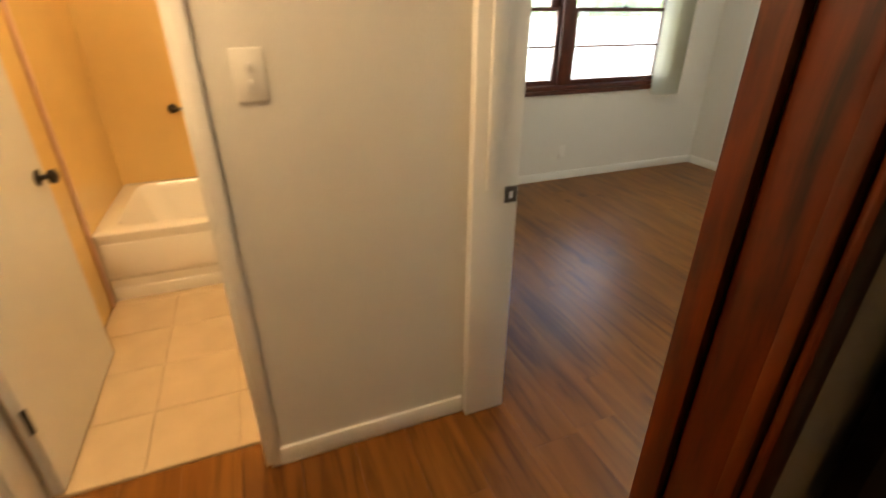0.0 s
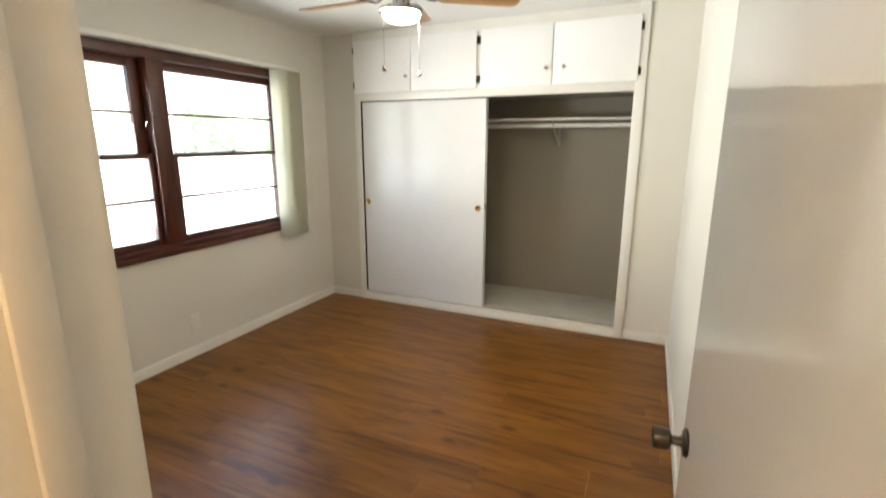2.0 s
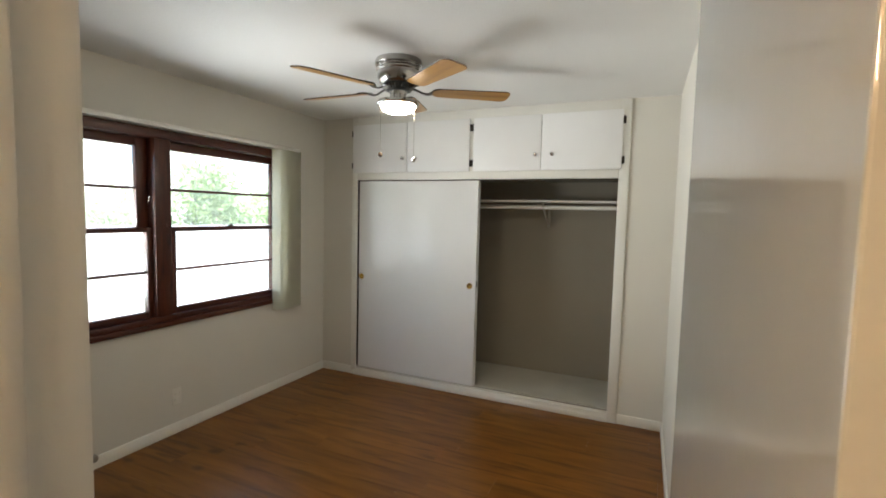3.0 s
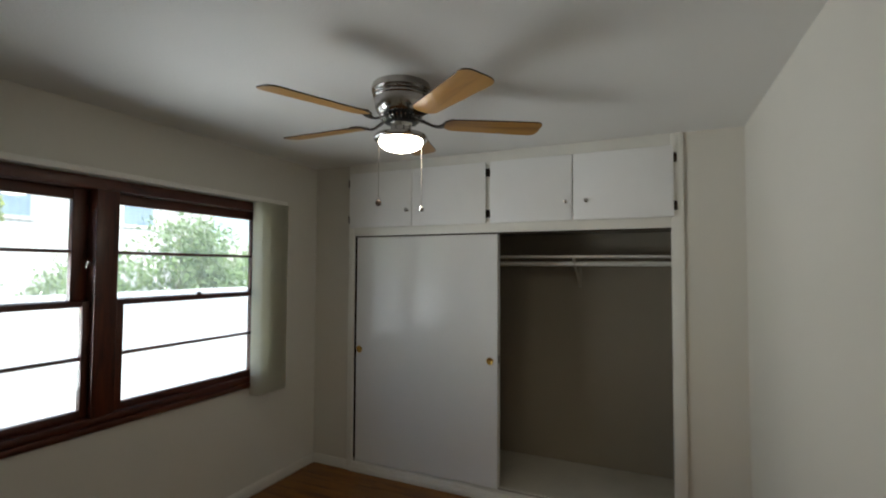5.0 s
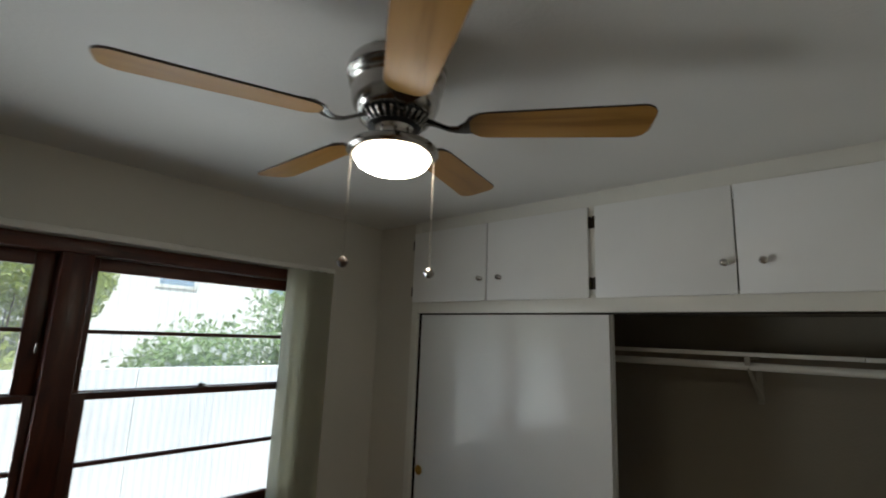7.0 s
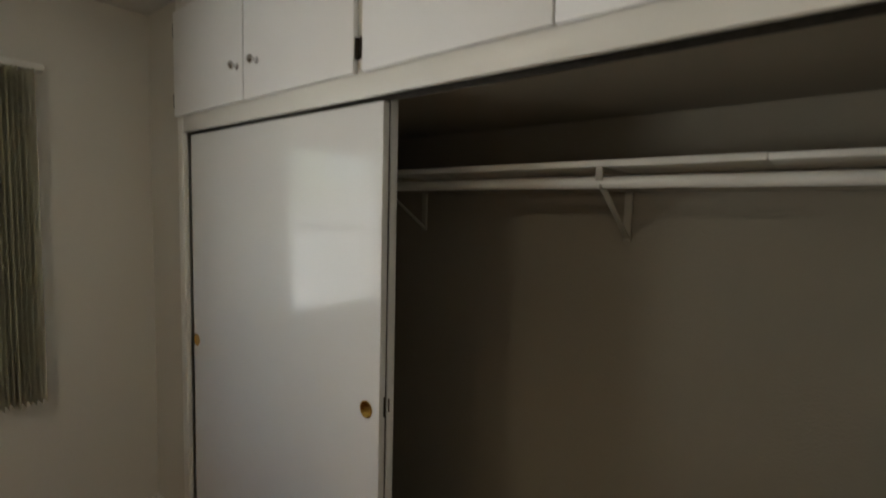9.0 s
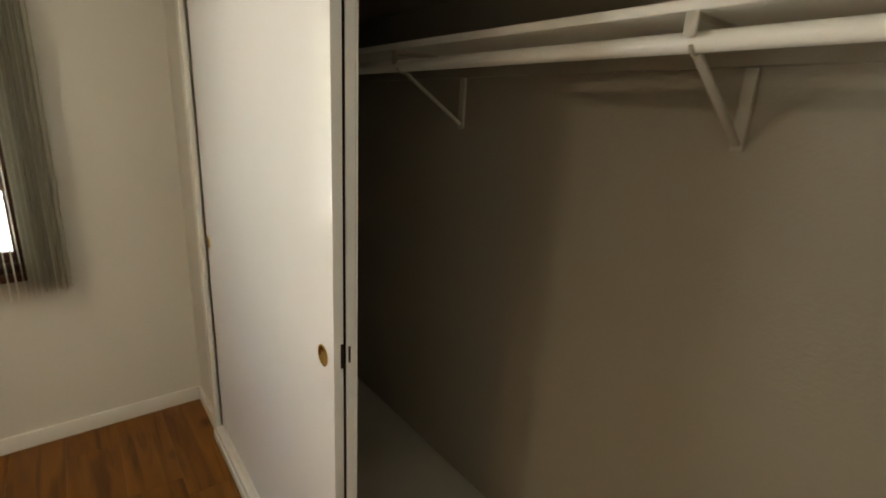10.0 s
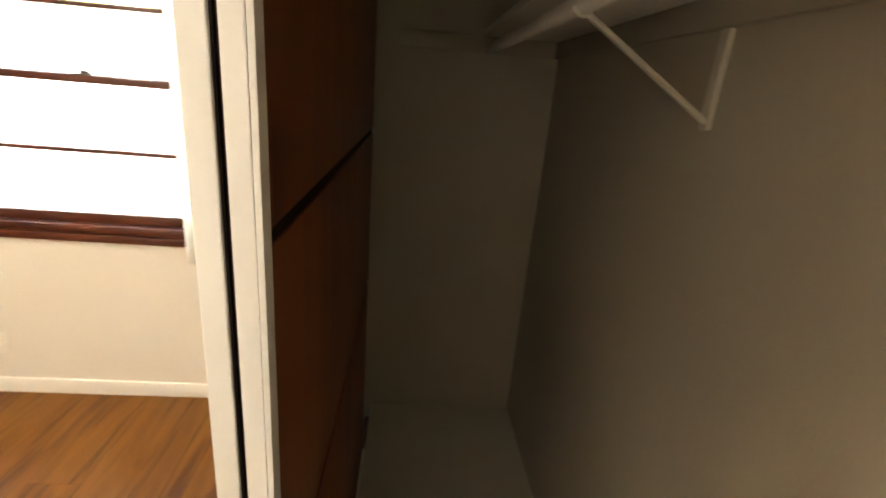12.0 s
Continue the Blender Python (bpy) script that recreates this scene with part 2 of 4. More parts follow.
def let_light_through(m, share, color):
    """Mixes a translucent share into a thin sheet's surface."""
    t = m.node_tree
    b, o = t.nodes["Principled BSDF"], t.nodes["Material Output"]
    tl = t.nodes.new("ShaderNodeBsdfTranslucent")
    tl.inputs[0].default_value = (*color, 1)
    mx = t.nodes.new("ShaderNodeMixShader")
    mx.inputs[0].default_value = share
    t.links.new(b.outputs[0], mx.inputs[1])
    t.links.new(tl.outputs[0], mx.inputs[2])
    t.links.new(mx.outputs[0], o.inputs[0])
    return m


VANE = let_light_through(mat("vinyl_blind_vane", (0.82, 0.81, 0.72), 0.45, vary=0.04, scale=6, bump=0.15, bump_scale=150), 0.6, (0.92, 0.91, 0.82))
PLASTIC = mat("ivory_plastic", (0.75, 0.72, 0.64), 0.3, vary=0.02)
TILE = mat("cream_floor_tile", (0.56, 0.43, 0.27), 0.25, vary=0.07, scale=5)
GROUT = mat("tile_grout", (0.52, 0.39, 0.25), 0.8)
SURROUND = mat("yellow_wall_tile", (0.72, 0.50, 0.20), 0.22, vary=0.05, scale=3)
ENAMEL = mat("white_enamel", (0.82, 0.79, 0.72), 0.12, coat=0.3, vary=0.01)
EDGETILE = mat("rose_edge_tile", (0.55, 0.33, 0.22), 0.3, vary=0.06)
CORD = mat("beaded_chain_metal", (0.42, 0.38, 0.31), 0.35, 0.9)
FOB = mat("dark_wood_fob", (0.06, 0.03, 0.015), 0.4)
FENCE = mat("pale_garden_wall_plaster", (0.76, 0.76, 0.77), 0.8, vary=0.10, scale=1.1, bump=0.3)
EARTH = mat("pale_concrete_ground", (0.42, 0.40, 0.37), 0.85, vary=0.15, scale=0.8, bump=0.4, bump_scale=20)
LEAF = let_light_through(mat("bush_leaf", (0.24, 0.34, 0.15), 0.26, vary=0.45, scale=1.8), 0.4, (0.42, 0.55, 0.18))
YELLOWLEAF = let_light_through(mat("yellow_green_leaf", (0.40, 0.46, 0.12), 0.32, vary=0.4, scale=1.8), 0.5, (0.55, 0.60, 0.14))
BLOSSOM = let_light_through(mat("white_blossom", (0.82, 0.82, 0.78), 0.5, vary=0.05), 0.4, (0.8, 0.8, 0.75))
BARK = mat("bush_stem", (0.12, 0.08, 0.05), 0.9)
STUCCO = mat("pale_stucco", (0.70, 0.68, 0.64), 0.8, vary=0.05, scale=1, bump=0.4, bump_scale=30)
ROOF = mat("grey_roof_shingle", (0.16, 0.15, 0.15), 0.9, vary=0.2, scale=4)


# ---- shapes ----
def box(bm, x0, x1, y0, y1, z0, z1, bevel=0.0, segments=2):
    """A bevelled box added to bm."""
    made = bmesh.ops.create_cube(bm, size=1.0, matrix=Matrix.Translation(((x0 + x1) / 2, (y0 + y1) / 2, (z0 + z1) / 2)) @ Matrix.Diagonal((x1 - x0, y1 - y0, z1 - z0, 1)))
    if bevel:
        edges = {e for v in made["verts"] for e in v.link_edges}
        bmesh.ops.bevel(bm, geom=list(edges), offset=bevel, segments=segments, affect="EDGES", profile=0.5)
    return bm


def lathe(bm, profile, steps=32, m=Matrix()):
    """A turned shape from (radius, height) pairs, round z."""
    rings = []
    for r, z in profile:
        rings.append([bm.verts.new(m @ Vector((r * math.cos(2 * math.pi * i / steps), r * math.sin(2 * math.pi * i / steps), z))) for i in range(steps)])
    for a, b in zip(rings, rings[1:]):
        for i in range(steps):
            j = (i + 1) % steps
            bm.faces.new((a[i], a[j], b[j], b[i]))
    for ring, turn in ((rings[0], True), (rings[-1], False)):
        bm.faces.new(ring[::-1] if turn else ring)
    return bm


def rod(bm, a, b, r, steps=14, r2=None):
    a, b = Vector(a), Vector(b)
    q = (b - a).to_track_quat("Z", "Y").to_matrix().to_4x4()
    return lathe(bm, [(r, 0), (r if r2 is None else r2, (b - a).length)], steps, Matrix.Translation(a) @ q)


def mesh_object(name, bm, material, smooth=True):
    bmesh.ops.recalc_face_normals(bm, faces=bm.faces)
    me = bpy.data.meshes.new(name)
    bm.to_mesh(me)
    bm.free()
    me.materials.append(material)
    if smooth:
        me.shade_smooth()
        me.set_sharp_from_angle(angle=radians(35))
        for f in me.polygons:
            if material.name.startswith("white_gloss") and f.area > 8e-4 and max(abs(c) for c in f.normal) > 0.9999:
                f.use_smooth = False
    return new(name, me)


def thing(name, at, label, category, group="", kind=""):
    ob = new(name)
    ob.location = at
    ob.empty_display_size = 0.1
    return tagged(ob, label, category, group, kind)


def part(name, bm, material, parent, label="", at=None):
    """One mesh under a thing or part. The bmesh is in the parent's own space."""
    ob = mesh_object(name, bm, material)
    ob.parent = parent
    if at is not None:
        ob.matrix_basis = at
    if label:
        ob["label"] = label
    return ob


def bx(*a, **k):
    return box(bmesh.new(), *a, **k)


def setting(name, boxes, material, label, category, bevel=0.0):
    bm = bmesh.new()
    for b in boxes:
        box(bm, *b, bevel=bevel)
    return tagged(mesh_object(name, bm, material), label, category, kind="structure")


# ---- structure: bedroom, closet, hall, bath, entry room ----
H = 2.44
WINY0, WINY1, WINZ0, WINZ1 = -2.77, -0.592, 0.765, 2.07


def right_x(y):
    """The room is slightly out of square: its long plain wall drifts outwards."""
    return 3.095 - 0.02 * y


setting("wall_window", [(-0.14, 0, -3.45, WINY0, 0, H), (-0.14, 0, WINY1, 0.82, 0, H), (-0.14, 0, WINY0, WINY1, 0, WINZ0), (-0.14, 0, WINY0, WINY1, WINZ1, H)],
        WALL, "cream painted bedroom wall around a wide window", "wall")
bm = bmesh.new()
lo = [bm.verts.new((x, y, 0)) for x, y in ((right_x(0.0), 0.0), (right_x(0.0) + 0.14, 0.0), (right_x(-3.45) + 0.14, -3.45), (right_x(-3.45), -3.45))]
up = bmesh.ops.extrude_face_region(bm, geom=[bm.faces.new(lo)])
bmesh.ops.translate(bm, verts=[v for v in up["geom"] if isinstance(v, bmesh.types.BMVert)], vec=(0, 0, H))
tagged(mesh_object("wall_plain", bm, WALL), "cream painted plain bedroom wall behind the open door", "wall", kind="structure")
setting("wall_closet", [(0.0, 0.345, 0.0, 0.045, 0, H), (2.776, 3.235, 0.0, 0.12, 0, H)], WALL, "cream painted wall strips beside the closet", "wall")
setting("wall_door", [(-0.14, 2.312, -3.575, -3.45, 0, H), (2.312, 2.325, -3.575, -3.45, 2.06, H), (2.325, 3.17, -3.575, -3.45, 2.06, H), (3.1705, 3.31, -3.575, -3.45, 0, H)],
        WALL, "cream painted wall with the bedroom doorway", "wall")
setting("wall_hall", [(2.197, 2.312, -4.30, -3.575, 0, H), (2.197, 2.312, -4.99, -4.30, 2.05, H), (2.197, 2.312, -5.75, -4.99, 0, H)],
        WALL, "cream painted hall wall with the bathroom doorway", "wall")
setting("wall_hall_end", [(2.197, 3.29, -5.87, -5.75, 0, H)], WALL, "cream painted end wall of the hall", "wall")
setting("wall_entry", [(3.15, 3.28, -5.75, -4.62, 0, H), (3.15, 3.28, -4.62, -3.575, 2.06, H), (3.285, 3.31, -3.575, -3.4505, 0, H)],
        WALL, "cream painted wall with a dark cased opening", "wall")
setting("wall_entry_room", [(3.31, 5.2, -2.62, -2.5, 0, H), (5.2, 5.32, -5.87, -2.5, 0, H), (3.29, 5.2, -5.87, -5.75, 0, H), (3.28, 3.31, -3.45, -2.5, 0, H)],
        WALL, "plain cream walls of the entry room", "wall")
setting("ceiling", [(-0.14, 3.31, -3.575, 0.82, H, H + 0.1)], CEIL, "white painted bedroom ceiling", "ceiling")
setting("ceiling_hall", [(-0.14, 5.32, -5.87, -3.575, H, H + 0.1), (3.31, 5.32, -3.575, -2.5, H, H + 0.1)], CEIL, "white painted hall and entry ceiling", "ceiling")

# closet shell
CX0, CX1, CY1, CZ0, CZ1 = 0.11, 2.80, 0.722, 0.074, 1.885
setting("wall_closet_left", [(0.0, CX0, 0.045, CY1 + 0.115, 0, H)], INSIDE, "beige painted closet side wall, colour darkened for shade", "wall")
setting("wall_closet_back", [(CX0, CX1, CY1, CY1 + 0.115, 0, H)], INSIDE, "beige painted closet back wall with scuffs, colour darkened for shade", "wall")
setting("wall_closet_right", [(CX1, 2.95, 0.12, CY1 + 0.115, 0, H)], INSIDE, "beige painted closet side wall, colour darkened for shade", "wall")
setting("closet_ceiling", [(CX0, CX1, 0.046, CY1, CZ1, CZ1 + 0.03)], INSIDE, "beige painted closet ceiling board, colour darkened for shade", "ceiling")
setting("closet_floor", [(CX0, CX1, 0.075, CY1, 0.0, CZ0)], SHELFPAINT, "raised white painted closet floor", "floor")

# bath shell
setting("wall_bath", [(0.08, 2.197, -5.14, -5.02, 0, H), (-0.04, 0.08, -5.14, -3.575, 0, H)], SURROUND, "warm yellow tiled bathroom wall", "wall")

# ---- floors ----
floor = setting("floor", [(-0.14, 5.32, -5.87, 0.075, -0.15, -0.012)], UNDER, "glossy reddish brown laminate plank floor", "floor")
bath_floor = setting("floor_bath", [(0.08, 2.19, -5.02, -3.575, -0.011, -0.006)], GROUT, "cream square tiled bathroom floor", "floor")

# ---- trim ----
BB = 0.075


def board_profile_y(name, x0, x1, y, out, label="white painted baseboard"):
    """A baseboard that runs along x, its face towards out (+1 or -1 in y)."""
    bm = bmesh.new()
    y0, y1 = sorted((y, y + out * 0.012))
    box(bm, x0, x1, y0, y1, 0, BB, bevel=0.003)
    return tagged(mesh_object(name, bm, TRIM), label, "baseboard", kind="structure")


def board_profile_x(name, y0, y1, x, out, label="white painted baseboard"):
    bm = bmesh.new()
    x0, x1 = sorted((x, x + out * 0.012))
    box(bm, x0, x1, y0, y1, 0, BB, bevel=0.003)
    return tagged(mesh_object(name, bm, TRIM), label, "baseboard", kind="structure")


board_profile_x("baseboard", -3.45, 0.0, 0.0, 1)
board_profile_y("baseboard", 0.012, 0.345, 0.0, -1)
board_profile_y("baseboard", 2.776, right_x(0) - 0.001, 0.0, -1)
board_profile_y("baseboard", 0.012, 2.29, -3.45, 1)
board_profile_x("baseboard", -4.267, -3.595, 2.312, 1, "white painted hall baseboard")
board_profile_x("baseboard", -5.75, -5.06, 2.312, 1, "white painted hall baseboard")
b = board_profile_x("baseboard", -3.43, -0.013, 0.0, -1)
b.matrix_world = Matrix.Translation((right_x(0), 0, 0)) @ Matrix.Rotation(math.atan(0.02), 4, "Z")

# ---- bedroom doorway: jambs, stops, casings ----
JX0, JX1 = 2.35, 3.112
jamb = thing("door_frame", (JX0, -3.51, 0), "white painted bedroom door frame with worn strike plate", "door frame", kind="structure")
O = Vector((JX0, -3.51, 0))


def local(o, x0, x1, y0, y1, z0, z1, **k):
    return bx(x0 - o.x, x1 - o.x, y0 - o.y, y1 - o.y, z0 - o.z, z1 - o.z, **k)


part("jamb", local(O, 2.3125, JX0, -3.59, -3.436, 0, 2.06, bevel=0.004), TRIM, jamb)
part("jamb", local(O, 3.139, 3.17, -3.598, -3.436, 0, 2.06, bevel=0.003), TRIM, jamb)
part("head_jamb", local(O, JX0, 3.139, -3.59, -3.436, 2.035, 2.06, bevel=0.003), TRIM, jamb)
part("door_stop", local(O, JX0, JX0 + 0.013, -3.549, -3.504, 0.915, 2.034, bevel=0.005), TRIM, jamb)
part("casing", local(O, 2.262, 2.349, -3.45, -3.431, 0, 2.06, bevel=0.005), TRIM, jamb)
part("head_casing", local(O, 2.262, 3.15, -3.4495, -3.431, 2.061, 2.14, bevel=0.005), TRIM, jamb)
plate = part("strike_plate", local(O, JX0 + 0.0005, JX0 + 0.003, -3.480, -3.4365, 0.864, 0.918, bevel=0.0008), DARKSTEEL, jamb, "dark worn steel strike plate")
part("latch_hole", local(O, JX0 + 0.002, JX0 + 0.0042, -3.466, -3.452, 0.878, 0.903, bevel=0.0005), CHROME, plate)

# ---- bedroom door, standing open against the wall ----
door = thing("door_1", (3.085, -3.44, 0), "glossy white flush bedroom door standing wide open", "door", kind="structure")
door.rotation_euler = (0, 0, radians(3.4))
leaf = part("leaf", bx(0, 0.035, 0, 0.785, 0.012, 2.03, bevel=0.003), DOOR, door)
for z in (0.25, 1.8):
    part("hinge", rod(bmesh.new(), (0.0415, -0.002, z), (0.0415, -0.002, z + 0.09), 0.005), BRONZE, door, "dark hinge knuckle")


def door_knob(parent, at, out, material=STEEL):
    """A round knob on its rose; out: +1 or -1 along x."""
    m = Matrix.Translation(at) @ Matrix.Rotation(radians(90 * out), 4, "Y")
    k = part("door_knob", lathe(bmesh.new(), [(0.011, 0.008), (0.010, 0.030), (0.017, 0.033), (0.0225, 0.037), (0.0245, 0.062), (0.0235, 0.068), (0.019, 0.070), (0.017, 0.0675), (0.004, 0.067)], 28, m), material, parent, "worn metal door knob")
    part("rose", lathe(bmesh.new(), [(0.030, 0.0), (0.031, 0.004), (0.026, 0.009), (0.011, 0.010)], 28, m), material, k)


door_knob(door, (0, 0.722, 0.876), -1, DARKSTEEL)
part("latch_plate", bx(0.006, 0.029, 0.7845, 0.787, 0.84, 0.9), STEEL, door)

# ---- dark cased opening to the entry room ----
ef = thing("cased_opening", (3.21, -3.7, 0), "dark red stained wooden opening frame with moulded casings", "door frame", kind="structure")
O = Vector((3.21, -3.7, 0))
part("jamb", local(O, 3.151, 3.202, -3.618, -3.5985, 0, 2.06, bevel=0.003), CASING, ef)
part("rabbet", local(O, 3.203, 3.284, -3.602, -3.576, 0, 2.06, bevel=0.003), CASING, ef)
part("room_casing", local(O, 3.285, 3.311, -3.612, -3.576, 0, 2.13, bevel=0.006), CASING, ef)
part("outer_casing", local(O, 3.3115, 3.33, -3.60, -3.547, 0, 2.13, bevel=0.007), CASING, ef)
part("jamb", local(O, 3.149, 3.281, -4.62, -4.60, 0, 2.06, bevel=0.003), CASING, ef)
part("hall_casing", local(O, 3.128, 3.149, -4.70, -4.605, 0, 2.13, bevel=0.006), CASING, ef)
part("room_casing", local(O, 3.281, 3.30, -4.70, -4.605, 0, 2.13, bevel=0.007), CASING, ef)
part("head", local(O, 3.152, 3.281, -4.60, -3.62, 2.04, 2.06, bevel=0.003), CASING, ef)
part("head_casing", local(O, 3.128, 3.149, -4.60, -3.605, 2.04, 2.12, bevel=0.005), CASING, ef)

# ---- near-black door-shaped leaf, added to fill an unidentified dark area of the entry room ----
dark_leaf = thing("dark_filler_leaf", (3.33, -3.41, 0), "near-black door-shaped leaf added against the wall, real thing unidentified", "door", kind="structure")
part("leaf", bx(0.0, 0.04, 0.0, 0.76, 0.012, 2.03, bevel=0.004), DARKLEAF, dark_leaf)
for z0, z1 in ((0.2, 0.85), (1.0, 1.85)):
    part("panel", bx(0.04, 0.047, 0.12, 0.64, z0, z1, bevel=0.003), DARKLEAF, dark_leaf)
for z in (0.25, 1.75):
    part("hinge", rod(bmesh.new(), (0.02, -0.006, z), (0.02, -0.006, z + 0.09), 0.006), BRONZE, dark_leaf, "dark hinge knuckle")

# ---- window ----
win = thing("window_1", (0, -1.7, WINZ0), "dark red stained double-hung window pair with thin bars", "window", kind="structure")
O = Vector((0, -1.7, WINZ0))
XF = 0.012
part("sill", local(O, -0.12, 0.022, WINY0, WINY1, 0.765, 0.80, bevel=0.005), MAHOGY, win)
part("stool", local(O, -0.10, 0.014, WINY0, WINY1, 0.8005, 0.838, bevel=0.004), MAHOGY, win)
part("head", local(O, -0.12, XF, WINY0, WINY1, 2.01, 2.07, bevel=0.004), MAHOGY, win)
part("side_jamb", local(O, -0.12, XF, -0.611, WINY1, 0.838, 2.01, bevel=0.003), MAHOG, win)
part("side_jamb", local(O, -0.12, XF, WINY0, -2.735, 0.838, 2.01, bevel=0.003), MAHOG, win)
part("mullion", local(O, -0.12, XF + 0.003, -1.728, -1.615, 0.838, 2.01, bevel=0.005), MAHOG, win)


def sash(name, y0, y1, z0, z1, x, bottom, top, stile, other, bar):
    """A sash with one level bar; its panes are glass."""
    s = thing(name, (x, (y0 + y1) / 2, z0), "dark stained window sash", "")
    s.parent = win
    s.matrix_parent_inverse = Matrix.Translation(-O)
    del s["label"]
    o = Vector((x, (y0 + y1) / 2, z0))
    part("stile", local(o, x - 0.017, x + 0.017, y0, y0 + stile, z0, z1, bevel=0.003), MAHOG, s)
    part("stile", local(o, x - 0.017, x + 0.017, y1 - other, y1, z0, z1, bevel=0.003), MAHOG, s)
    part("rail", local(o, x - 0.017, x + 0.016, y0 + stile, y1 - other, z0, z0 + bottom, bevel=0.003), MAHOGY, s)
    part("rail", local(o, x - 0.017, x + 0.016, y0 + stile, y1 - other, z1 - top, z1, bevel=0.003), MAHOGY, s)
    part("bar", local(o, x - 0.012, x + 0.012, y0 + stile, y1 - other, bar - 0.009, bar + 0.009, bevel=0.003), MAHOGY, s)
    for a, b in ((z0 + bottom, bar - 0.009), (bar + 0.009, z1 - top)):
        p = part("pane", local(o, x - 0.002, x + 0.002, y0 + stile, y1 - other, a, b), GLASS, s)
        p.visible_shadow = False
    return s


sash("upper_sash", -1.615, -0.611, 1.405, 2.009, -0.075, 0.03, 0.058, 0.035, 0.030, 1.685)
sash("lower_sash", -1.615, -0.611, 0.839, 1.432, -0.036, 0.042, 0.03, 0.055, 0.012, 1.14)
sash("upper_sash", -2.735, -1.728, 1.405, 2.009, -0.075, 0.03, 0.058, 0.055, 0.075, 1.685)
sash("lower_sash", -2.735, -1.728, 0.839, 1.432, -0.036, 0.042, 0.03, 0.05, 0.035, 1.14)
for y0, y1 in ((-1.615, -0.611), (-2.735, -1.728)):
    p = part("insect_screen", local(O, -0.114, -0.1125, y0, y1, 0.84, 2.009), SCREEN, win, "fine pale insect screen")
    p.visible_shadow = False
lk = bmesh.new()
box(lk, -0.05, -0.022, -1.115, -1.06, 1.432, 1.438, bevel=0.002)
box(lk, -0.043, -0.033, -1.10, -1.065, 1.438, 1.449, bevel=0.003)
lathe(lk, [(0.011, 1.437), (0.011, 1.447), (0.004, 1.451)], 16, Matrix.Translation((-0.038, -1.085, 0)))
bmesh.ops.translate(lk, verts=lk.verts, vec=-O)
part("sash_lock", lk, BRONZE, win, "dark bronze sash lock")
lt = bmesh.new()
rod(lt, (-0.022, -1.752, 1.60), (0.0, -1.752, 1.635), 0.006)
bmesh.ops.translate(lt, verts=lt.verts, vec=-O)
part("catch", lt, NICKEL, win, "small metal catch")

# ---- vertical blind, drawn to one side ----
blind = thing("vertical_blind", (0.03, -0.56, 2.066), "cream vertical blind drawn into a stack beside the window", "blind")
O = Vector((0.03, -0.56, 2.066))
part("head_rail", local(O, 0.001, 0.062, -2.95, -0.408, 2.075, 2.106, bevel=0.006), TRIM, blind, "white painted head rail")
bm = bmesh.new()
for i in range(7):
    u = -0.044 + 0.088 * i / 6
    bm.verts.new((u, 0.0025 * (1 - (u / 0.044) ** 2), 0))
vs = list(bm.verts)
for v in vs:
    bm.verts.new(v.co + Vector((0, 0, 1.355)))
bm.verts.ensure_lookup_table()
for i in range(6):
    bm.faces.new((bm.verts[i], bm.verts[i + 1], bm.verts[i + 8], bm.verts[i + 7]))
bmesh.ops.solidify(bm, geom=bm.faces[:], thickness=0.0012)
vane = part("vane", bm, VANE, blind)
ys = [-0.702, -0.676, -0.650, -0.626] + [-0.604 + 0.0168 * i for i in range(10)]
for i, y in enumerate(ys):
    v = vane if i == 0 else new("vane", vane.data)
    v.parent = blind
    v.matrix_basis = Matrix.Translation(Vector((0.0615, y, 0.716 + 0.004 * math.sin(i * 2.1))) - O) @ Matrix.Rotation(radians(5 + 2.0 * math.sin(i * 1.7)), 4, "Z")

# ---- wall plates ----
out = thing("wall_outlet", (0, -1.594, 0.26), "ivory plastic wall outlet low on the wall", "outlet")
part("plate", bx(0, 0.006, -0.035, 0.035, -0.057, 0.057, bevel=0.0025), PLASTIC, out)
for z in (-0.02, 0.02):
    part("socket", bx(0.006, 0.0085, -0.017, 0.017, z - 0.013, z + 0.013, bevel=0.004), PLASTIC, out)
stp = thing("cable_cover", (0.012, -2.139, 0.069), "small grey round cable cover above the baseboard", "cover")
part("cover", lathe(bmesh.new(), [(0.024, -0.012), (0.024, 0.006), (0.018, 0.016), (0.006, 0.019)], 20, Matrix.Rotation(radians(90), 4, "Y")), STEEL, stp)
sw = thing("light_switch", (2.312, -4.163, 1.268), "ivory double light switch plate on the hall wall", "light switch")
part("plate", bx(0, 0.006, -0.036, 0.036, -0.06, 0.06, bevel=0.0025), PLASTIC, sw)
for z in (-0.018, 0.02):
    part("toggle", bx(0.006, 0.013, -0.006, 0.006, z - 0.008, z + 0.008, bevel=0.002), PLASTIC, sw)

# ---- closet front ----
FY0, FY1 = -0.018, 0.0
frame_c = thing("closet_frame", (1.56, 0, 0), "white painted built-in closet face frame", "closet", kind="structure")
O = Vector((1.56, 0, 0))
part("stile", local(O, 0.346, 0.397, FY0, 0.004, 0, H, bevel=0.003), TRIM, frame_c)
part("stile", local(O, 2.706, 2.775, FY0, 0.119, 0, H, bevel=0.003), TRIM, frame_c)
part("rail", local(O, 0.397, 2.706, FY0, 0.001, 1.862, 1.945, bevel=0.003), TRIM, frame_c)
part("rail", local(O, 0.397, 2.706, FY0, 0.119, 2.345, H, bevel=0.003), TRIM, frame_c)
part("post", local(O, 1.515, 1.565, FY0, 0.119, 1.945, 2.345, bevel=0.003), TRIM, frame_c)
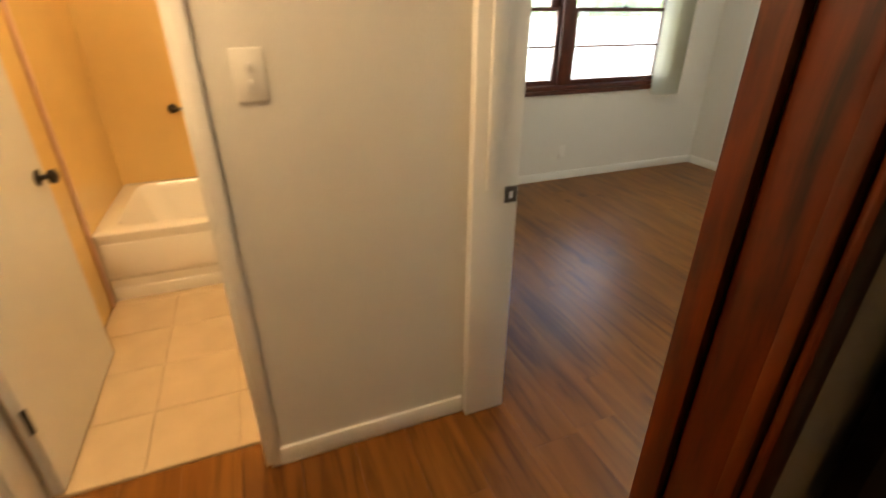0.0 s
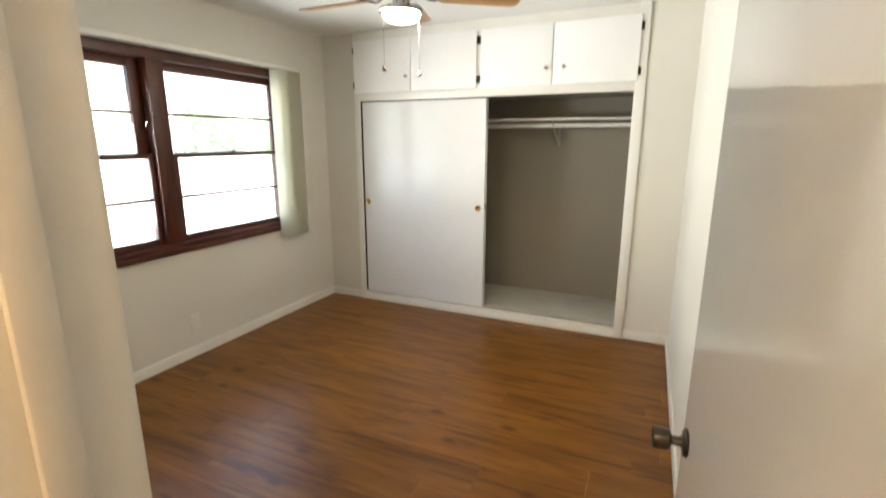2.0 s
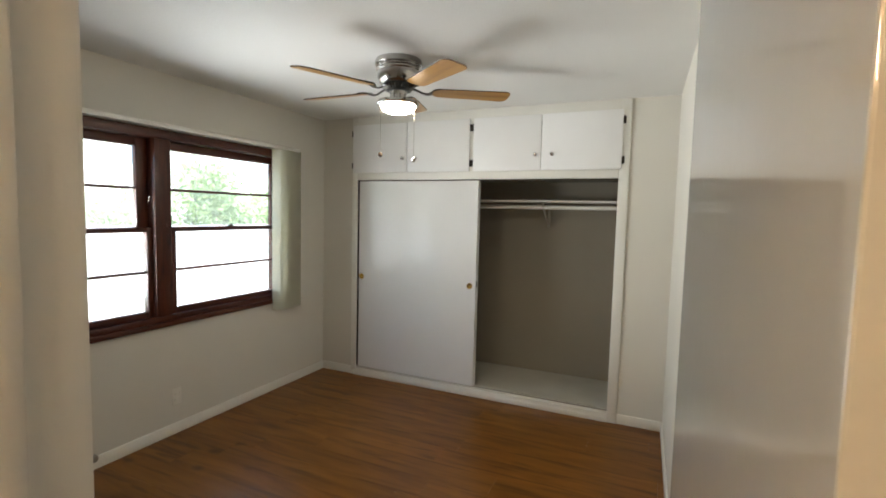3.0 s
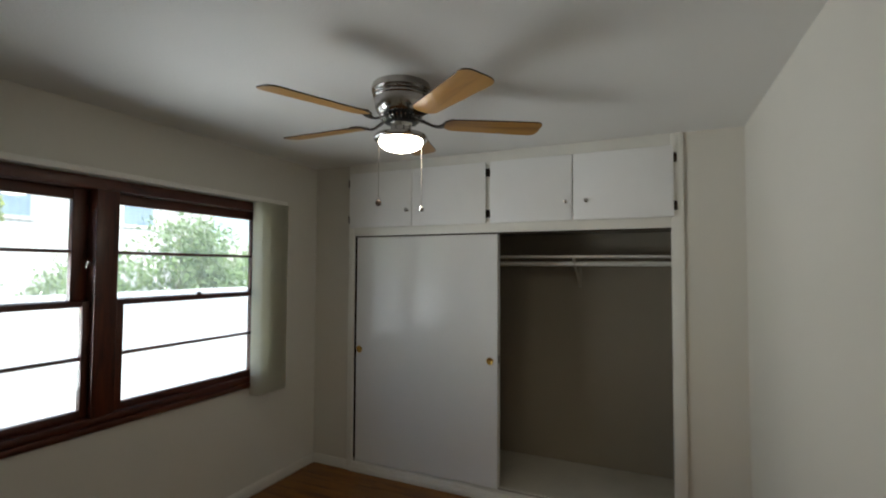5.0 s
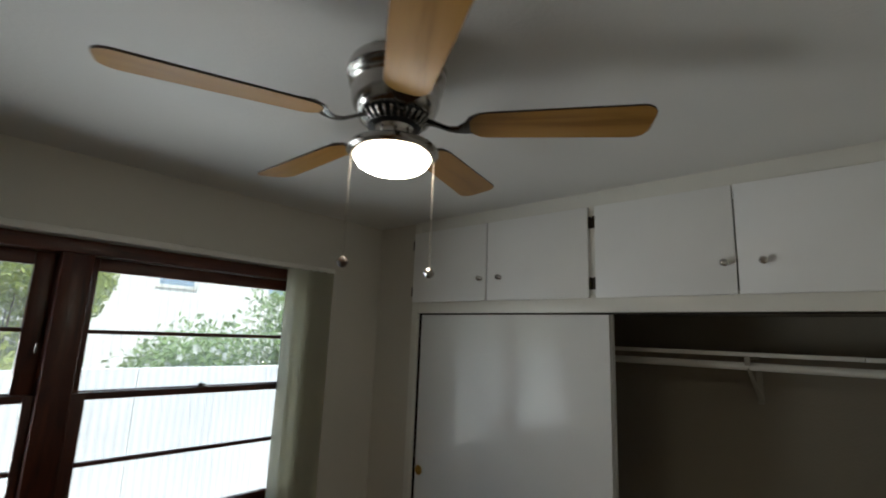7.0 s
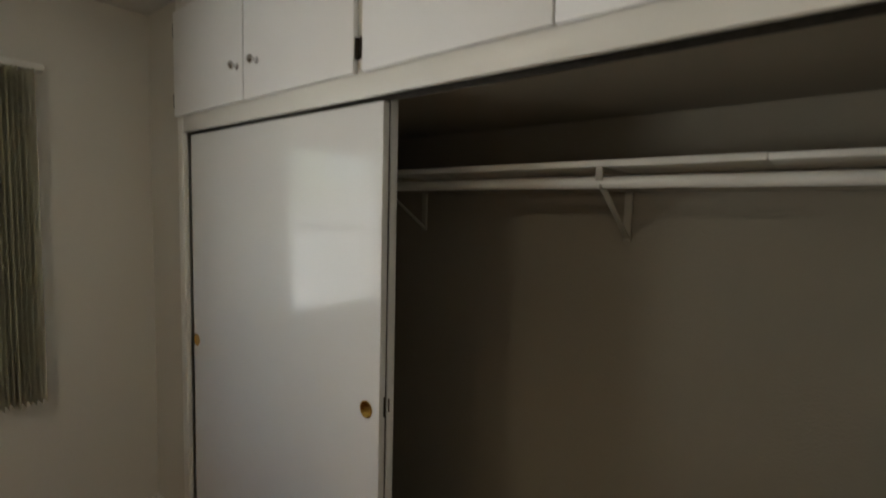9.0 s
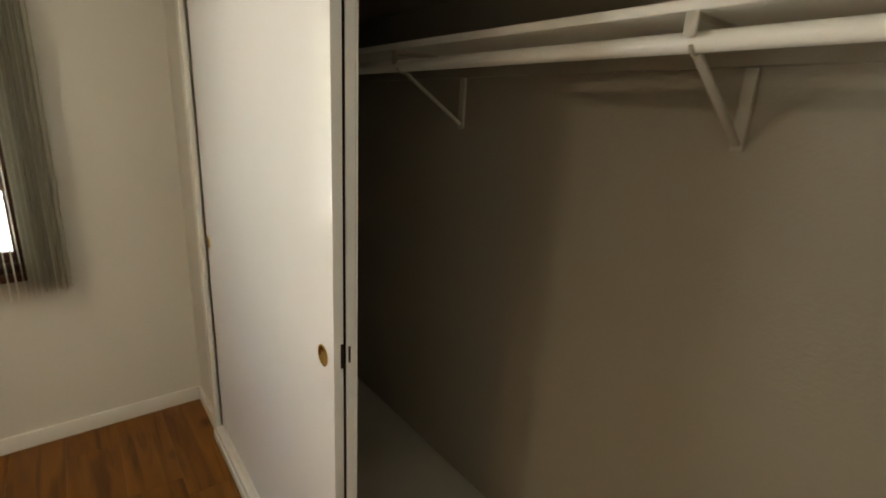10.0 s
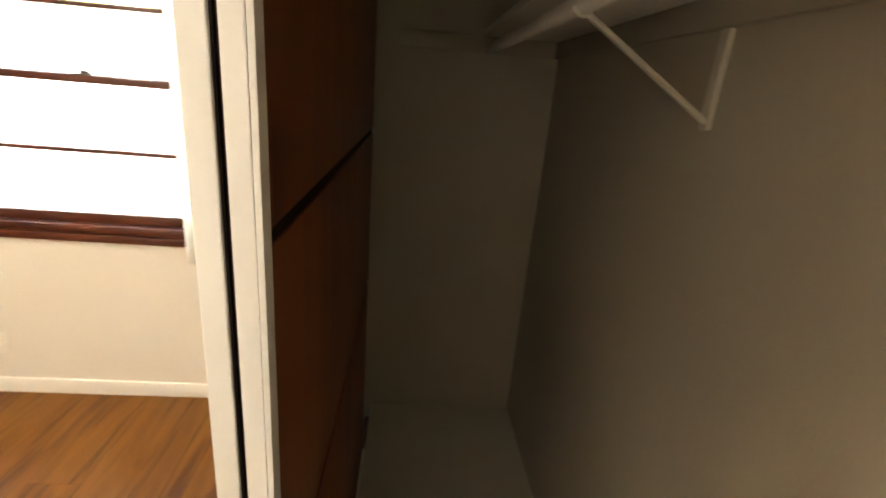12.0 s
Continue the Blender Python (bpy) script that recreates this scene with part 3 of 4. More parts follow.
part("base_board", local(O, 0.397, 2.706, -0.019, 0.0, 0.0, 0.070, bevel=0.003), TRIM, frame_c)
part("base_cap", local(O, 0.372, 2.706, -0.026, -0.0192, 0.0, 0.042, bevel=0.003), TRIM, frame_c)
part("sill", local(O, 0.397, 2.706, 0.0, 0.0745, 0.0, 0.068, bevel=0.002), TRIM, frame_c)
track = part("track", local(O, 0.397, 2.706, 0.034, 0.040, 0.068, 0.078, bevel=0.001), STEEL, frame_c, "worn metal sliding track")
part("top_track", local(O, 0.397, 2.706, 0.0345, 0.0384, 1.856, 1.884), DARKSTEEL, frame_c)


def cup_pull(parent, x, z, y):
    m = Matrix.Translation((x, y, z)) @ Matrix.Rotation(radians(90), 4, "X")
    p = part("cup_pull", lathe(bmesh.new(), [(0.020, -0.0005), (0.026, 0.0), (0.0265, 0.0018), (0.022, 0.0024), (0.019, 0.0012), (0.016, 0.0004), (0.004, 0.0003)], 28, m), BRASS, parent, "round brass finger pull")
    return p


sd = thing("sliding_door", (1.0, 0.019, 0.079), "glossy white sliding closet door with brass pulls", "door", "closet sliding doors")
O = Vector((1.0, 0.019, 0.079))
part("panel", local(O, 0.410, 1.598, 0.009, 0.0335, 0.080, 1.853, bevel=0.002), SLIDE, sd)
# Shade between the two doors, painted as a near-black sheet.
part("dark_back_sheet", local(O, 0.416, 1.594, 0.0336, 0.0362, 0.082, 1.848), DARKGAP, sd, "near-black sheet for the shade between the doors")
cup_pull(sd, 0.441 - O.x, 0.957 - O.z, 0.0088 - O.y)
cup_pull(sd, 1.543 - O.x, 0.954 - O.z, 0.0088 - O.y)
part("edge_catch", local(O, 1.5975, 1.6, 0.026, 0.034, 0.94, 1.0), BRONZE, sd)
sd2 = thing("sliding_door", (1.0, 0.055, 0.079), "white sliding closet door, unpainted brown on its back", "door", "closet sliding doors")
O = Vector((1.0, 0.055, 0.079))
part("panel", local(O, 0.45, 1.598, 0.041, 0.062, 0.080, 1.87, bevel=0.0015), SLIDE, sd2)
# Shade between the doors and beside the stile is this sheet's colour.
part("dark_front_sheet", local(O, 0.348, 1.594, 0.0385, 0.0409, 0.082, 1.868), DARKGAP, sd2, "near-black sheet for the shade in the door gaps")
part("edge", local(O, 1.573, 1.598, 0.0622, 0.0685, 0.080, 1.87, bevel=0.001), SLIDE, sd2)
# Near-black sheet that shows through the joints between the back boards.
part("dark_back_sheet", local(O, 0.4115, 1.5725, 0.0622, 0.0635, 0.080, 1.87), DARKGAP, sd2, "near-black sheet behind the back boards")
for za, zb in ((0.080, 0.812), (0.830, 1.341), (1.359, 1.87)):
    part("back_board", local(O, 0.4115, 1.5725, 0.0636, 0.0672, za, zb, bevel=0.001), BARE, sd2, "unpainted reddish brown hardboard")
part("latch", local(O, 1.597, 1.6, 0.045, 0.05, 0.95, 0.99), BRONZE, sd2)


def cupboard(x0, x1, x2, x3, label):
    """An overhead cupboard with a pair of slab doors."""
    o = Vector(((x0 + x3) / 2, 0, 1.93))
    c = thing("overhead_cupboard", o, label, "cupboard", "overhead cupboards")
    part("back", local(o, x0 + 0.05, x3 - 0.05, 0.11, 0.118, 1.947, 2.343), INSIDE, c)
    for a, b, hinge, knob in ((x0, x1, x0 - 0.008, x1 - 0.038), (x2, x3, x3 + 0.006, x2 + 0.085)):
        d = part("door", local(o, a, b, -0.037, FY0 - 0.001, 1.928, 2.362, bevel=0.003), CUPBOARD, c)
        m = Matrix.Translation((knob - o.x, -0.037, 2.05 - o.z)) @ Matrix.Rotation(radians(90), 4, "X")
        part("knob", lathe(bmesh.new(), [(0.012, 0), (0.007, 0.004), (0.006, 0.012), (0.0135, 0.018), (0.0145, 0.024), (0.010, 0.029), (0.003, 0.030)], 20, m), CHROME, d, "small chrome knob")
        for z in (1.995, 2.287):
            bm = bmesh.new()
            box(bm, hinge - 0.013 - o.x, hinge + 0.013 - o.x, -0.0215, -0.0182, z - 0.026 - o.z, z + 0.026 - o.z, bevel=0.001)
            rod(bm, (hinge - o.x, -0.028, z - 0.028 - o.z), (hinge - o.x, -0.028, z + 0.028 - o.z), 0.007)
            part("hinge", bm, BRONZE, d, "dark bronze hinge")
    return c


cupboard(0.362, 0.929, 0.935, 1.523, "white painted overhead closet cupboard beside the window wall")
cupboard(1.557, 2.122, 2.128, 2.722, "white painted overhead closet cupboard above the open closet")

# ---- closet inside ----
cl = thing("closet_cleat", (1.4, CY1, 1.63), "beige painted shelf cleats along the closet walls, colour darkened for shade", "cleat", kind="structure")
O = Vector((1.4, CY1, 1.63))
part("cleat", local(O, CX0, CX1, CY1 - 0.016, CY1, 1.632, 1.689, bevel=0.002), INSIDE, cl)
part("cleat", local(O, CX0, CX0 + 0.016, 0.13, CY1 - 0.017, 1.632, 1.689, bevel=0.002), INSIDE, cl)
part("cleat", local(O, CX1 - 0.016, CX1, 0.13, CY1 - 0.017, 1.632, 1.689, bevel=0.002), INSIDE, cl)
sh = thing("closet_shelf", (1.4, 0.55, 1.69), "white painted closet shelf of two butted boards", "shelf")
O = Vector((1.4, 0.55, 1.69))
part("board", local(O, CX0 + 0.001, 2.459, 0.43, CY1 - 0.001, 1.690, 1.709, bevel=0.002), TRIM, sh)
part("board", local(O, 2.461, CX1 - 0.001, 0.431, CY1 - 0.001, 1.690, 1.7075, bevel=0.002), TRIM, sh)
rd = tagged(mesh_object("closet_rod", rod(bmesh.new(), (CX0 + 0.017, 0.462, 1.646), (CX1 - 0.017, 0.462, 1.646), 0.0175, 20), TRIM), "white painted round closet hanging rod", "rod")


def bracket(x):
    o = Vector((x, CY1, 1.6))
    b = thing("shelf_bracket", o, "white metal shelf and rod bracket", "bracket", "closet brackets")
    part("upright", local(o, x - 0.0135, x + 0.0135, CY1 - 0.012, CY1, 1.462, 1.631, bevel=0.004), BRACKETPAINT, b)
    part("arm", local(o, x - 0.008, x + 0.008, 0.436, CY1 - 0.017, 1.677, 1.6895, bevel=0.002), BRACKETPAINT, b)
    bm = bmesh.new()
    foot, head = Vector((0, -0.006, 1.474 - o.z)), Vector((0, 0.470 - CY1, 1.630 - o.z))
    turn = (head - foot).to_track_quat("Z", "Y").to_matrix().to_4x4()
    box(bm, -0.0085, 0.0085, -0.004, 0.004, 0, (head - foot).length, bevel=0.002)
    bmesh.ops.transform(bm, matrix=Matrix.Translation(foot) @ turn, verts=bm.verts)
    part("brace", bm, BRACKETPAINT, b)
    bm = bmesh.new()
    steps = 10
    for i in range(steps):
        a0, a1 = [radians(200 + 200 * k / steps) for k in (i, i + 1)]
        p = [(0, 0.462 - CY1 + 0.0195 * math.cos(a), 1.646 - o.z + 0.0195 * math.sin(a)) for a in (a0, a1)]
        rod(bm, p[0], p[1], 0.004, 8)
    box(bm, -0.011, 0.011, 0.4345 - CY1 - 0.003, 0.4345 - CY1 + 0.002, 1.65 - o.z, 1.6895 - o.z, bevel=0.001)
    part("hook", bm, BRACKETPAINT, b)


bracket(1.146)
bracket(2.056)

# ---- ceiling fan ----
FC = Vector((1.58, -1.337, H))
fan = thing("ceiling_fan", FC, "brushed nickel ceiling fan with five maple blades and lit bowl", "ceiling fan")
part("housing", lathe(bmesh.new(), [(0.13, 0.0), (0.135, -0.012), (0.135, -0.03), (0.127, -0.034), (0.131, -0.044), (0.124, -0.049), (0.128, -0.06), (0.122, -0.066), (0.119, -0.10), (0.112, -0.122), (0.100, -0.136), (0.092, -0.141)], 48), NICKEL, fan)
part("hub", lathe(bmesh.new(), [(0.088, -0.1415), (0.086, -0.150), (0.07, -0.170), (0.05, -0.175)], 40), BLACK, fan)
for i in range(30):
    a = 2 * math.pi * i / 30
    bm = bmesh.new()
    box(bm, 0.062, 0.095, -0.0035, 0.0035, -0.004, 0.004, bevel=0.0015)
    fin = part("vent_fin", bm, NICKEL, fan, at=Matrix.Rotation(a, 4, "Z") @ Matrix.Translation((0.003, 0, -0.159)) @ Matrix.Translation((0.08, 0, 0)) @ Matrix.Rotation(radians(-42), 4, "Y") @ Matrix.Translation((-0.08, 0, 0)))
part("neck", lathe(bmesh.new(), [(0.052, -0.1755), (0.049, -0.182), (0.047, -0.20), (0.049, -0.218), (0.06, -0.226)], 36), NICKEL, fan)
part("light_ring", lathe(bmesh.new(), [(0.06, -0.2265), (0.115, -0.23), (0.121, -0.238), (0.122, -0.247), (0.116, -0.255), (0.107, -0.2565)], 48), NICKEL, fan)
part("light_bowl", lathe(bmesh.new(), [(0.102, -0.257), (0.100, -0.265), (0.092, -0.278), (0.076, -0.289), (0.052, -0.297), (0.026, -0.301), (0.004, -0.302)], 40), BOWL, fan, "lit frosted glass bowl")

blade_bm = bmesh.new()
outline = []
for k in range(9):
    a = radians(90 + 180 * k / 8)
    outline.append((0.245 + 0.05 * math.cos(a), 0.056 * math.sin(a)))
for cx, cy, a0 in ((0.625, -0.028, -90), (0.625, 0.028, 0)):
    for k in range(7):
        a = radians(a0 + 90 * k / 6)
        outline.append((cx + 0.04 * math.cos(a), cy + 0.042 * math.sin(a)))
vs = [blade_bm.verts.new((x, y, 0)) for x, y in outline]
top = bmesh.ops.extrude_face_region(blade_bm, geom=[blade_bm.faces.new(vs)])
bmesh.ops.translate(blade_bm, verts=[v for v in top["geom"] if isinstance(v, bmesh.types.BMVert)], vec=(0, 0, 0.006))
bmesh.ops.bevel(blade_bm, geom=[e for e in blade_bm.edges if abs(e.verts[0].co.z - e.verts[1].co.z) < 1e-6], offset=0.0012, segments=1, affect="EDGES")


def sweep(bm, pts, half_w, half_h):
    """One flat bar bent along points in the xz plane."""
    rings = []
    for (x, z), w in zip(pts, half_w):
        rings.append([bm.verts.new((x, a * w, z + b * half_h)) for a, b in ((-1, -0.5), (-0.6, -1), (0.6, -1), (1, -0.5), (1, 0.5), (0.6, 1), (-0.6, 1), (-1, 0.5))])
    for p, q in zip(rings, rings[1:]):
        for i in range(8):
            k = (i + 1) % 8
            bm.faces.new((p[i], p[k], q[k], q[i]))
    bm.faces.new(rings[0])
    bm.faces.new(rings[-1][::-1])
    return bm


iron_bm = sweep(bmesh.new(), [(0.075, 0.018), (0.10, 0.014), (0.122, 0.004), (0.145, -0.006), (0.168, -0.009), (0.188, -0.004), (0.200, 0.0045), (0.225, 0.0092), (0.262, 0.0092), (0.285, 0.0092)],
                [0.016, 0.014, 0.011, 0.011, 0.014, 0.024, 0.036, 0.045, 0.040, 0.018], 0.0045)
blade_ob = iron_ob = None
for i in range(5):
    m = Matrix.Rotation(radians(1.6), 4, "X") @ Matrix.Rotation(radians(-108.7 + 72 * i), 4, "Z") @ Matrix.Translation((0, 0, -0.172)) @ Matrix.Rotation(radians(-10), 4, "X")
    if blade_ob is None:
        blade_ob = part("blade", blade_bm, BLADE, fan, "honey maple blade", at=m)
        blade_ob.data.materials.append(EDGE)
        for f in blade_ob.data.polygons:
            f.material_index = 1 if abs(f.normal.z) < 0.9 else 0
        iron_ob = part("blade_iron", iron_bm, DARKNICKEL, blade_ob)
    else:
        b = new("blade", blade_ob.data)
        b.parent, b.matrix_basis, b["label"] = fan, m, "honey maple blade"
        q = new("blade_iron", iron_ob.data)
        q.parent = b


def chain(x, y, z0, z1, fob_mat):
    bm = bmesh.new()
    n = int((z0 - z1) / 0.012)
    rod(bm, (x, y, z0), (x, y, z1), 0.0011, 6)
    for i in range(n):
        bmesh.ops.create_icosphere(bm, subdivisions=1, radius=0.0019, matrix=Matrix.Translation((x, y, z0 - (i + 0.5) * 0.012)))
    c = part("pull_chain", bm, CORD, fan, "thin beaded pull chain")
    part("fob", lathe(bmesh.new(), [(0.003, z1 + 0.002), (0.010, z1 - 0.004), (0.0135, z1 - 0.014), (0.010, z1 - 0.024), (0.003, z1 - 0.028)], 18, Matrix.Translation((x, y, 0))), fob_mat, c)


chain(1.52 - FC.x, -1.427 - FC.y, -0.245, 1.91 - H, FOB)
chain(1.631 - FC.x, -1.231 - FC.y, -0.245, 1.90 - H, NICKEL)

# ---- bathroom ----
bf = thing("bath_door_frame", (2.25, -4.6, 0), "white painted bathroom door frame", "door frame", kind="structure")
O = Vector((2.25, -4.6, 0))
part("casing", local(O, 2.308, 2.324, -4.303, -4.268, 0, 2.05, bevel=0.005), TRIM, bf)
part("casing", local(O, 2.308, 2.324, -5.06, -4.985, 0, 2.05, bevel=0.005), TRIM, bf)
part("head_casing", local(O, 2.308, 2.324, -5.06, -4.268, 2.051, 2.12, bevel=0.005), TRIM, bf)
part("jamb", local(O, 2.19, 2.3125, -4.32, -4.3005, 0, 2.05, bevel=0.003), TRIM, bf)
part("jamb", local(O, 2.19, 2.3125, -4.9895, -4.97, 0, 2.05, bevel=0.003), TRIM, bf)
part("head", local(O, 2.19, 2.3125, -4.97, -4.32, 2.03, 2.05), TRIM, bf)
bd = thing("door_2", (2.188, -4.965, 0), "white bathroom door standing open with dark knob", "door", kind="structure")
part("leaf", bx(-0.755, 0.0, 0.0, 0.035, 0.012, 2.02, bevel=0.003), DOOR, bd)
m = Matrix.Translation((-0.68, 0.035, 0.862)) @ Matrix.Rotation(radians(-90), 4, "X")
k = part("door_knob", lathe(bmesh.new(), [(0.010, 0.008), (0.010, 0.030), (0.024, 0.036), (0.0265, 0.056), (0.006, 0.066)], 24, m), BRONZE, bd, "dark bronze door knob")
part("rose", lathe(bmesh.new(), [(0.030, 0.0), (0.031, 0.004), (0.011, 0.010)], 24, m), BRONZE, k)
for z in (0.28, 1.75):
    part("hinge", bx(-0.002, 0.012, 0.030, 0.044, z, z + 0.09, bevel=0.002), BLACK, bd, "blackened hinge")

tub = thing("bathtub", (0.55, -4.3, 0), "white enamelled built-in bathtub with rolled rim", "bathtub")
O = Vector((0.55, -4.3, 0))
bm = bmesh.new()
TX0, TX1, TY0, TY1, TZ = 0.082, 0.945, -5.018, -3.578, 0.40
def loop_pts(x0, x1, y0, y1, z, r, n=6):
    res = []
    for cx, cy, a0 in ((x1 - r, y1 - r, 0), (x0 + r, y1 - r, 90), (x0 + r, y0 + r, 180), (x1 - r, y0 + r, 270)):
        for k in range(n):
            a = radians(a0 + 90 * k / (n - 1))
            res.append(bm.verts.new((cx + r * math.cos(a) - O.x, cy + r * math.sin(a) - O.y, z)))
    return res
loops = [loop_pts(TX0, TX1 - 0.03, TY0, TY1, 0.0, 0.005), loop_pts(TX0, TX1 - 0.03, TY0, TY1, 0.12, 0.005), loop_pts(TX0, TX1 - 0.015, TY0, TY1, 0.14, 0.006),
         loop_pts(TX0, TX1 - 0.012, TY0, TY1, 0.35, 0.008), loop_pts(TX0, TX1, TY0, TY1, 0.375, 0.01), loop_pts(TX0, TX1, TY0, TY1, 0.392, 0.01),
         loop_pts(TX0 + 0.01, TX1 - 0.012, TY0 + 0.01, TY1 - 0.01, TZ, 0.01), loop_pts(TX0 + 0.05, TX1 - 0.075, TY0 + 0.09, TY1 - 0.09, TZ, 0.1),
         loop_pts(TX0 + 0.06, TX1 - 0.09, TY0 + 0.1, TY1 - 0.1, TZ - 0.02, 0.1), loop_pts(TX0 + 0.12, TX1 - 0.15, TY0 + 0.2, TY1 - 0.16, 0.1, 0.12)]
for a, b in zip(loops, loops[1:]):
    for i in range(len(a)):
        j = (i + 1) % len(a)
        bm.faces.new((a[i], a[j], b[j], b[i]))
bm.faces.new(loops[-1])
part("basin", bm, ENAMEL, tub)
part("apron_panel", local(O, TX1 - 0.016, TX1 - 0.007, TY0 + 0.02, TY1 - 0.02, 0.15, 0.335, bevel=0.004), ENAMEL, tub)
part("toe_rail", local(O, TX1 - 0.034, TX1 - 0.022, TY0 + 0.004, TY1 - 0.004, 0.0, 0.07, bevel=0.004), ENAMEL, tub)
et = tagged(mesh_object("tile_edge", bx(0.955, 1.0, -5.019, -5.008, 0.0, 2.1, bevel=0.004), EDGETILE), "rose brown bullnose tile edge beside the tub", "trim", kind="structure")
hd = thing("tub_handle", (0.082, -4.63, 0.85), "small dark metal handle on the tiled tub wall", "handle")
part("rose", lathe(bmesh.new(), [(0.028, -0.001), (0.028, 0.008), (0.012, 0.014)], 20, Matrix.Rotation(radians(90), 4, "Y")), BRONZE, hd)
part("lever", rod(bmesh.new(), (0.02, 0, 0), (0.03, 0.09, -0.004), 0.008, 12), BRONZE, hd)
part("stem", rod(bmesh.new(), (0.01, 0, 0), (0.03, 0, 0), 0.009, 12), BRONZE, hd)


def ceiling_lamp(x, y, label):
    c = thing("ceiling_lamp", (x, y, H), label, "ceiling lamp")
    part("base", lathe(bmesh.new(), [(0.12, 0), (0.12, -0.02), (0.11, -0.025)], 32), NICKEL, c)
    return part("globe", lathe(bmesh.new(), [(0.108, -0.0255), (0.1, -0.05), (0.07, -0.075), (0.02, -0.085)], 32), LAMPGLASS, c)


# The hall fixture is added, as no lamp is seen there.
for g in (ceiling_lamp(2.72, -4.75, "added warm frosted hall ceiling lamp, its fixture unseen"), ceiling_lamp(1.5, -4.2, "warm lit frosted bathroom ceiling lamp")):
    g.visible_shadow = False

# ---- outside ----
setting("ground", [(-400, 400, -400, 400, -0.5, -0.3)], EARTH, "pale sunlit concrete ground outside", "ground")
fence = thing("garden_wall", (-2.6, -1.5, -0.3), "pale plastered garden wall in upright panels", "wall")
slab = bx(-0.07, 0.0, -0.897, 0.897, 0, 1.63, bevel=0.004, segments=1)
panel = part("panel", slab, FENCE, fence)
for i in range(1, 9):
    q = new("panel", panel.data)
    q.parent = fence
    q.matrix_basis = Matrix.Translation((0, -7.2 + 1.8 * i, 0))
panel.matrix_basis = Matrix.Translation((0, -7.2, 0))


def bush(x, y, rx, ry, h, seed, count, leaf=None, label="dense green garden bush behind the wall", blossoms=0):
    """A leafy shrub: stems and a crown of separate small leaves with gaps."""
    rng = random.Random(seed)
    b = thing("bush", (x, y, -0.3), label, "bush", "garden bushes")
    bm = bmesh.new()
    lumps = []
    for i in range(14):
        a, rr = rng.uniform(0, 2 * math.pi), math.sqrt(rng.random())
        p = Vector((rx * rr * math.cos(a), ry * rr * math.sin(a), h * rng.uniform(0.45, 0.92)))
        lumps.append((p, rng.uniform(0.22, 0.5)))
        rod(bm, (0.1 * math.cos(a), 0.1 * math.sin(a), 0), p, 0.025, 6, 0.006)
    part("stems", bm, BARK, b)
    verts, faces = [], []
    for i in range(count):
        c, r = lumps[rng.randrange(len(lumps))]
        d = Vector((rng.gauss(0, 1), rng.gauss(0, 1), rng.gauss(0, 1))).normalized() * r * rng.uniform(0.55, 1.15)
        p = c + d
        q = Euler((rng.uniform(-0.9, 0.9), rng.uniform(-0.9, 0.9), rng.uniform(0, 6.28))).to_matrix()
        s = rng.uniform(0.026, 0.056)
        base = len(verts)
        for u, v, w in ((-1, 0, 0), (0, -0.45, 0.1), (1, 0, -0.1), (0, 0.45, 0.1)):
            verts.append(p + q @ Vector((u * s, v * s, w * s)))
        faces.append((base, base + 1, base + 2, base + 3))
    me = bpy.data.meshes.new("crown")
    me.from_pydata(verts, [], faces)
    me.materials.append(leaf or LEAF)
    ob = new("crown", me)
    ob.parent = b
    if blossoms:
        bm = bmesh.new()
        for i in range(blossoms):
            c, r = lumps[rng.randrange(len(lumps))]
            p = c + Vector((abs(rng.gauss(0, 1)) + 0.4, rng.gauss(0, 0.8), rng.gauss(0, 0.6))).normalized() * r * rng.uniform(0.95, 1.15)
            for k in range(5):
                a = 2 * math.pi * k / 5
                d = Vector((0.25, math.cos(a), math.sin(a)))
                e = Vector((0.25, math.cos(a + 0.5), math.sin(a + 0.5)))
                f = Vector((0.25, math.cos(a - 0.5), math.sin(a - 0.5)))
                bm.faces.new([bm.verts.new(p + v) for v in (Vector((0, 0, 0)), f * 0.025, d * 0.045, e * 0.025)])
        part("blossoms", bm, BLOSSOM, b, "small white blossoms")


YELLOW = "tall yellow-green garden bush behind the wall"
WHITE = "dark green garden bush with white blossoms behind the wall"
bush(-3.7, -1.55, 0.5, 0.7, 2.85, 1, 13000, YELLOWLEAF, YELLOW)
bush(-3.6, 0.55, 0.5, 0.95, 2.05, 2, 8500, None, WHITE, 110)
bush(-3.5, 1.5, 0.3, 0.3, 2.65, 6, 4200)
bush(-3.6, 2.6, 0.6, 0.8, 2.15, 3, 5000, None, WHITE, 40)
bush(-4.2, -3.0, 0.7, 1.0, 3.0, 4, 9000, YELLOWLEAF, YELLOW)
house = thing("house", (-11, 2, -0.3), "pale stucco neighbouring house with a grey roof", "house")
part("wall", bx(-3, 0, -6, 6, 0, 5.2), STUCCO, house)
bm = bmesh.new()
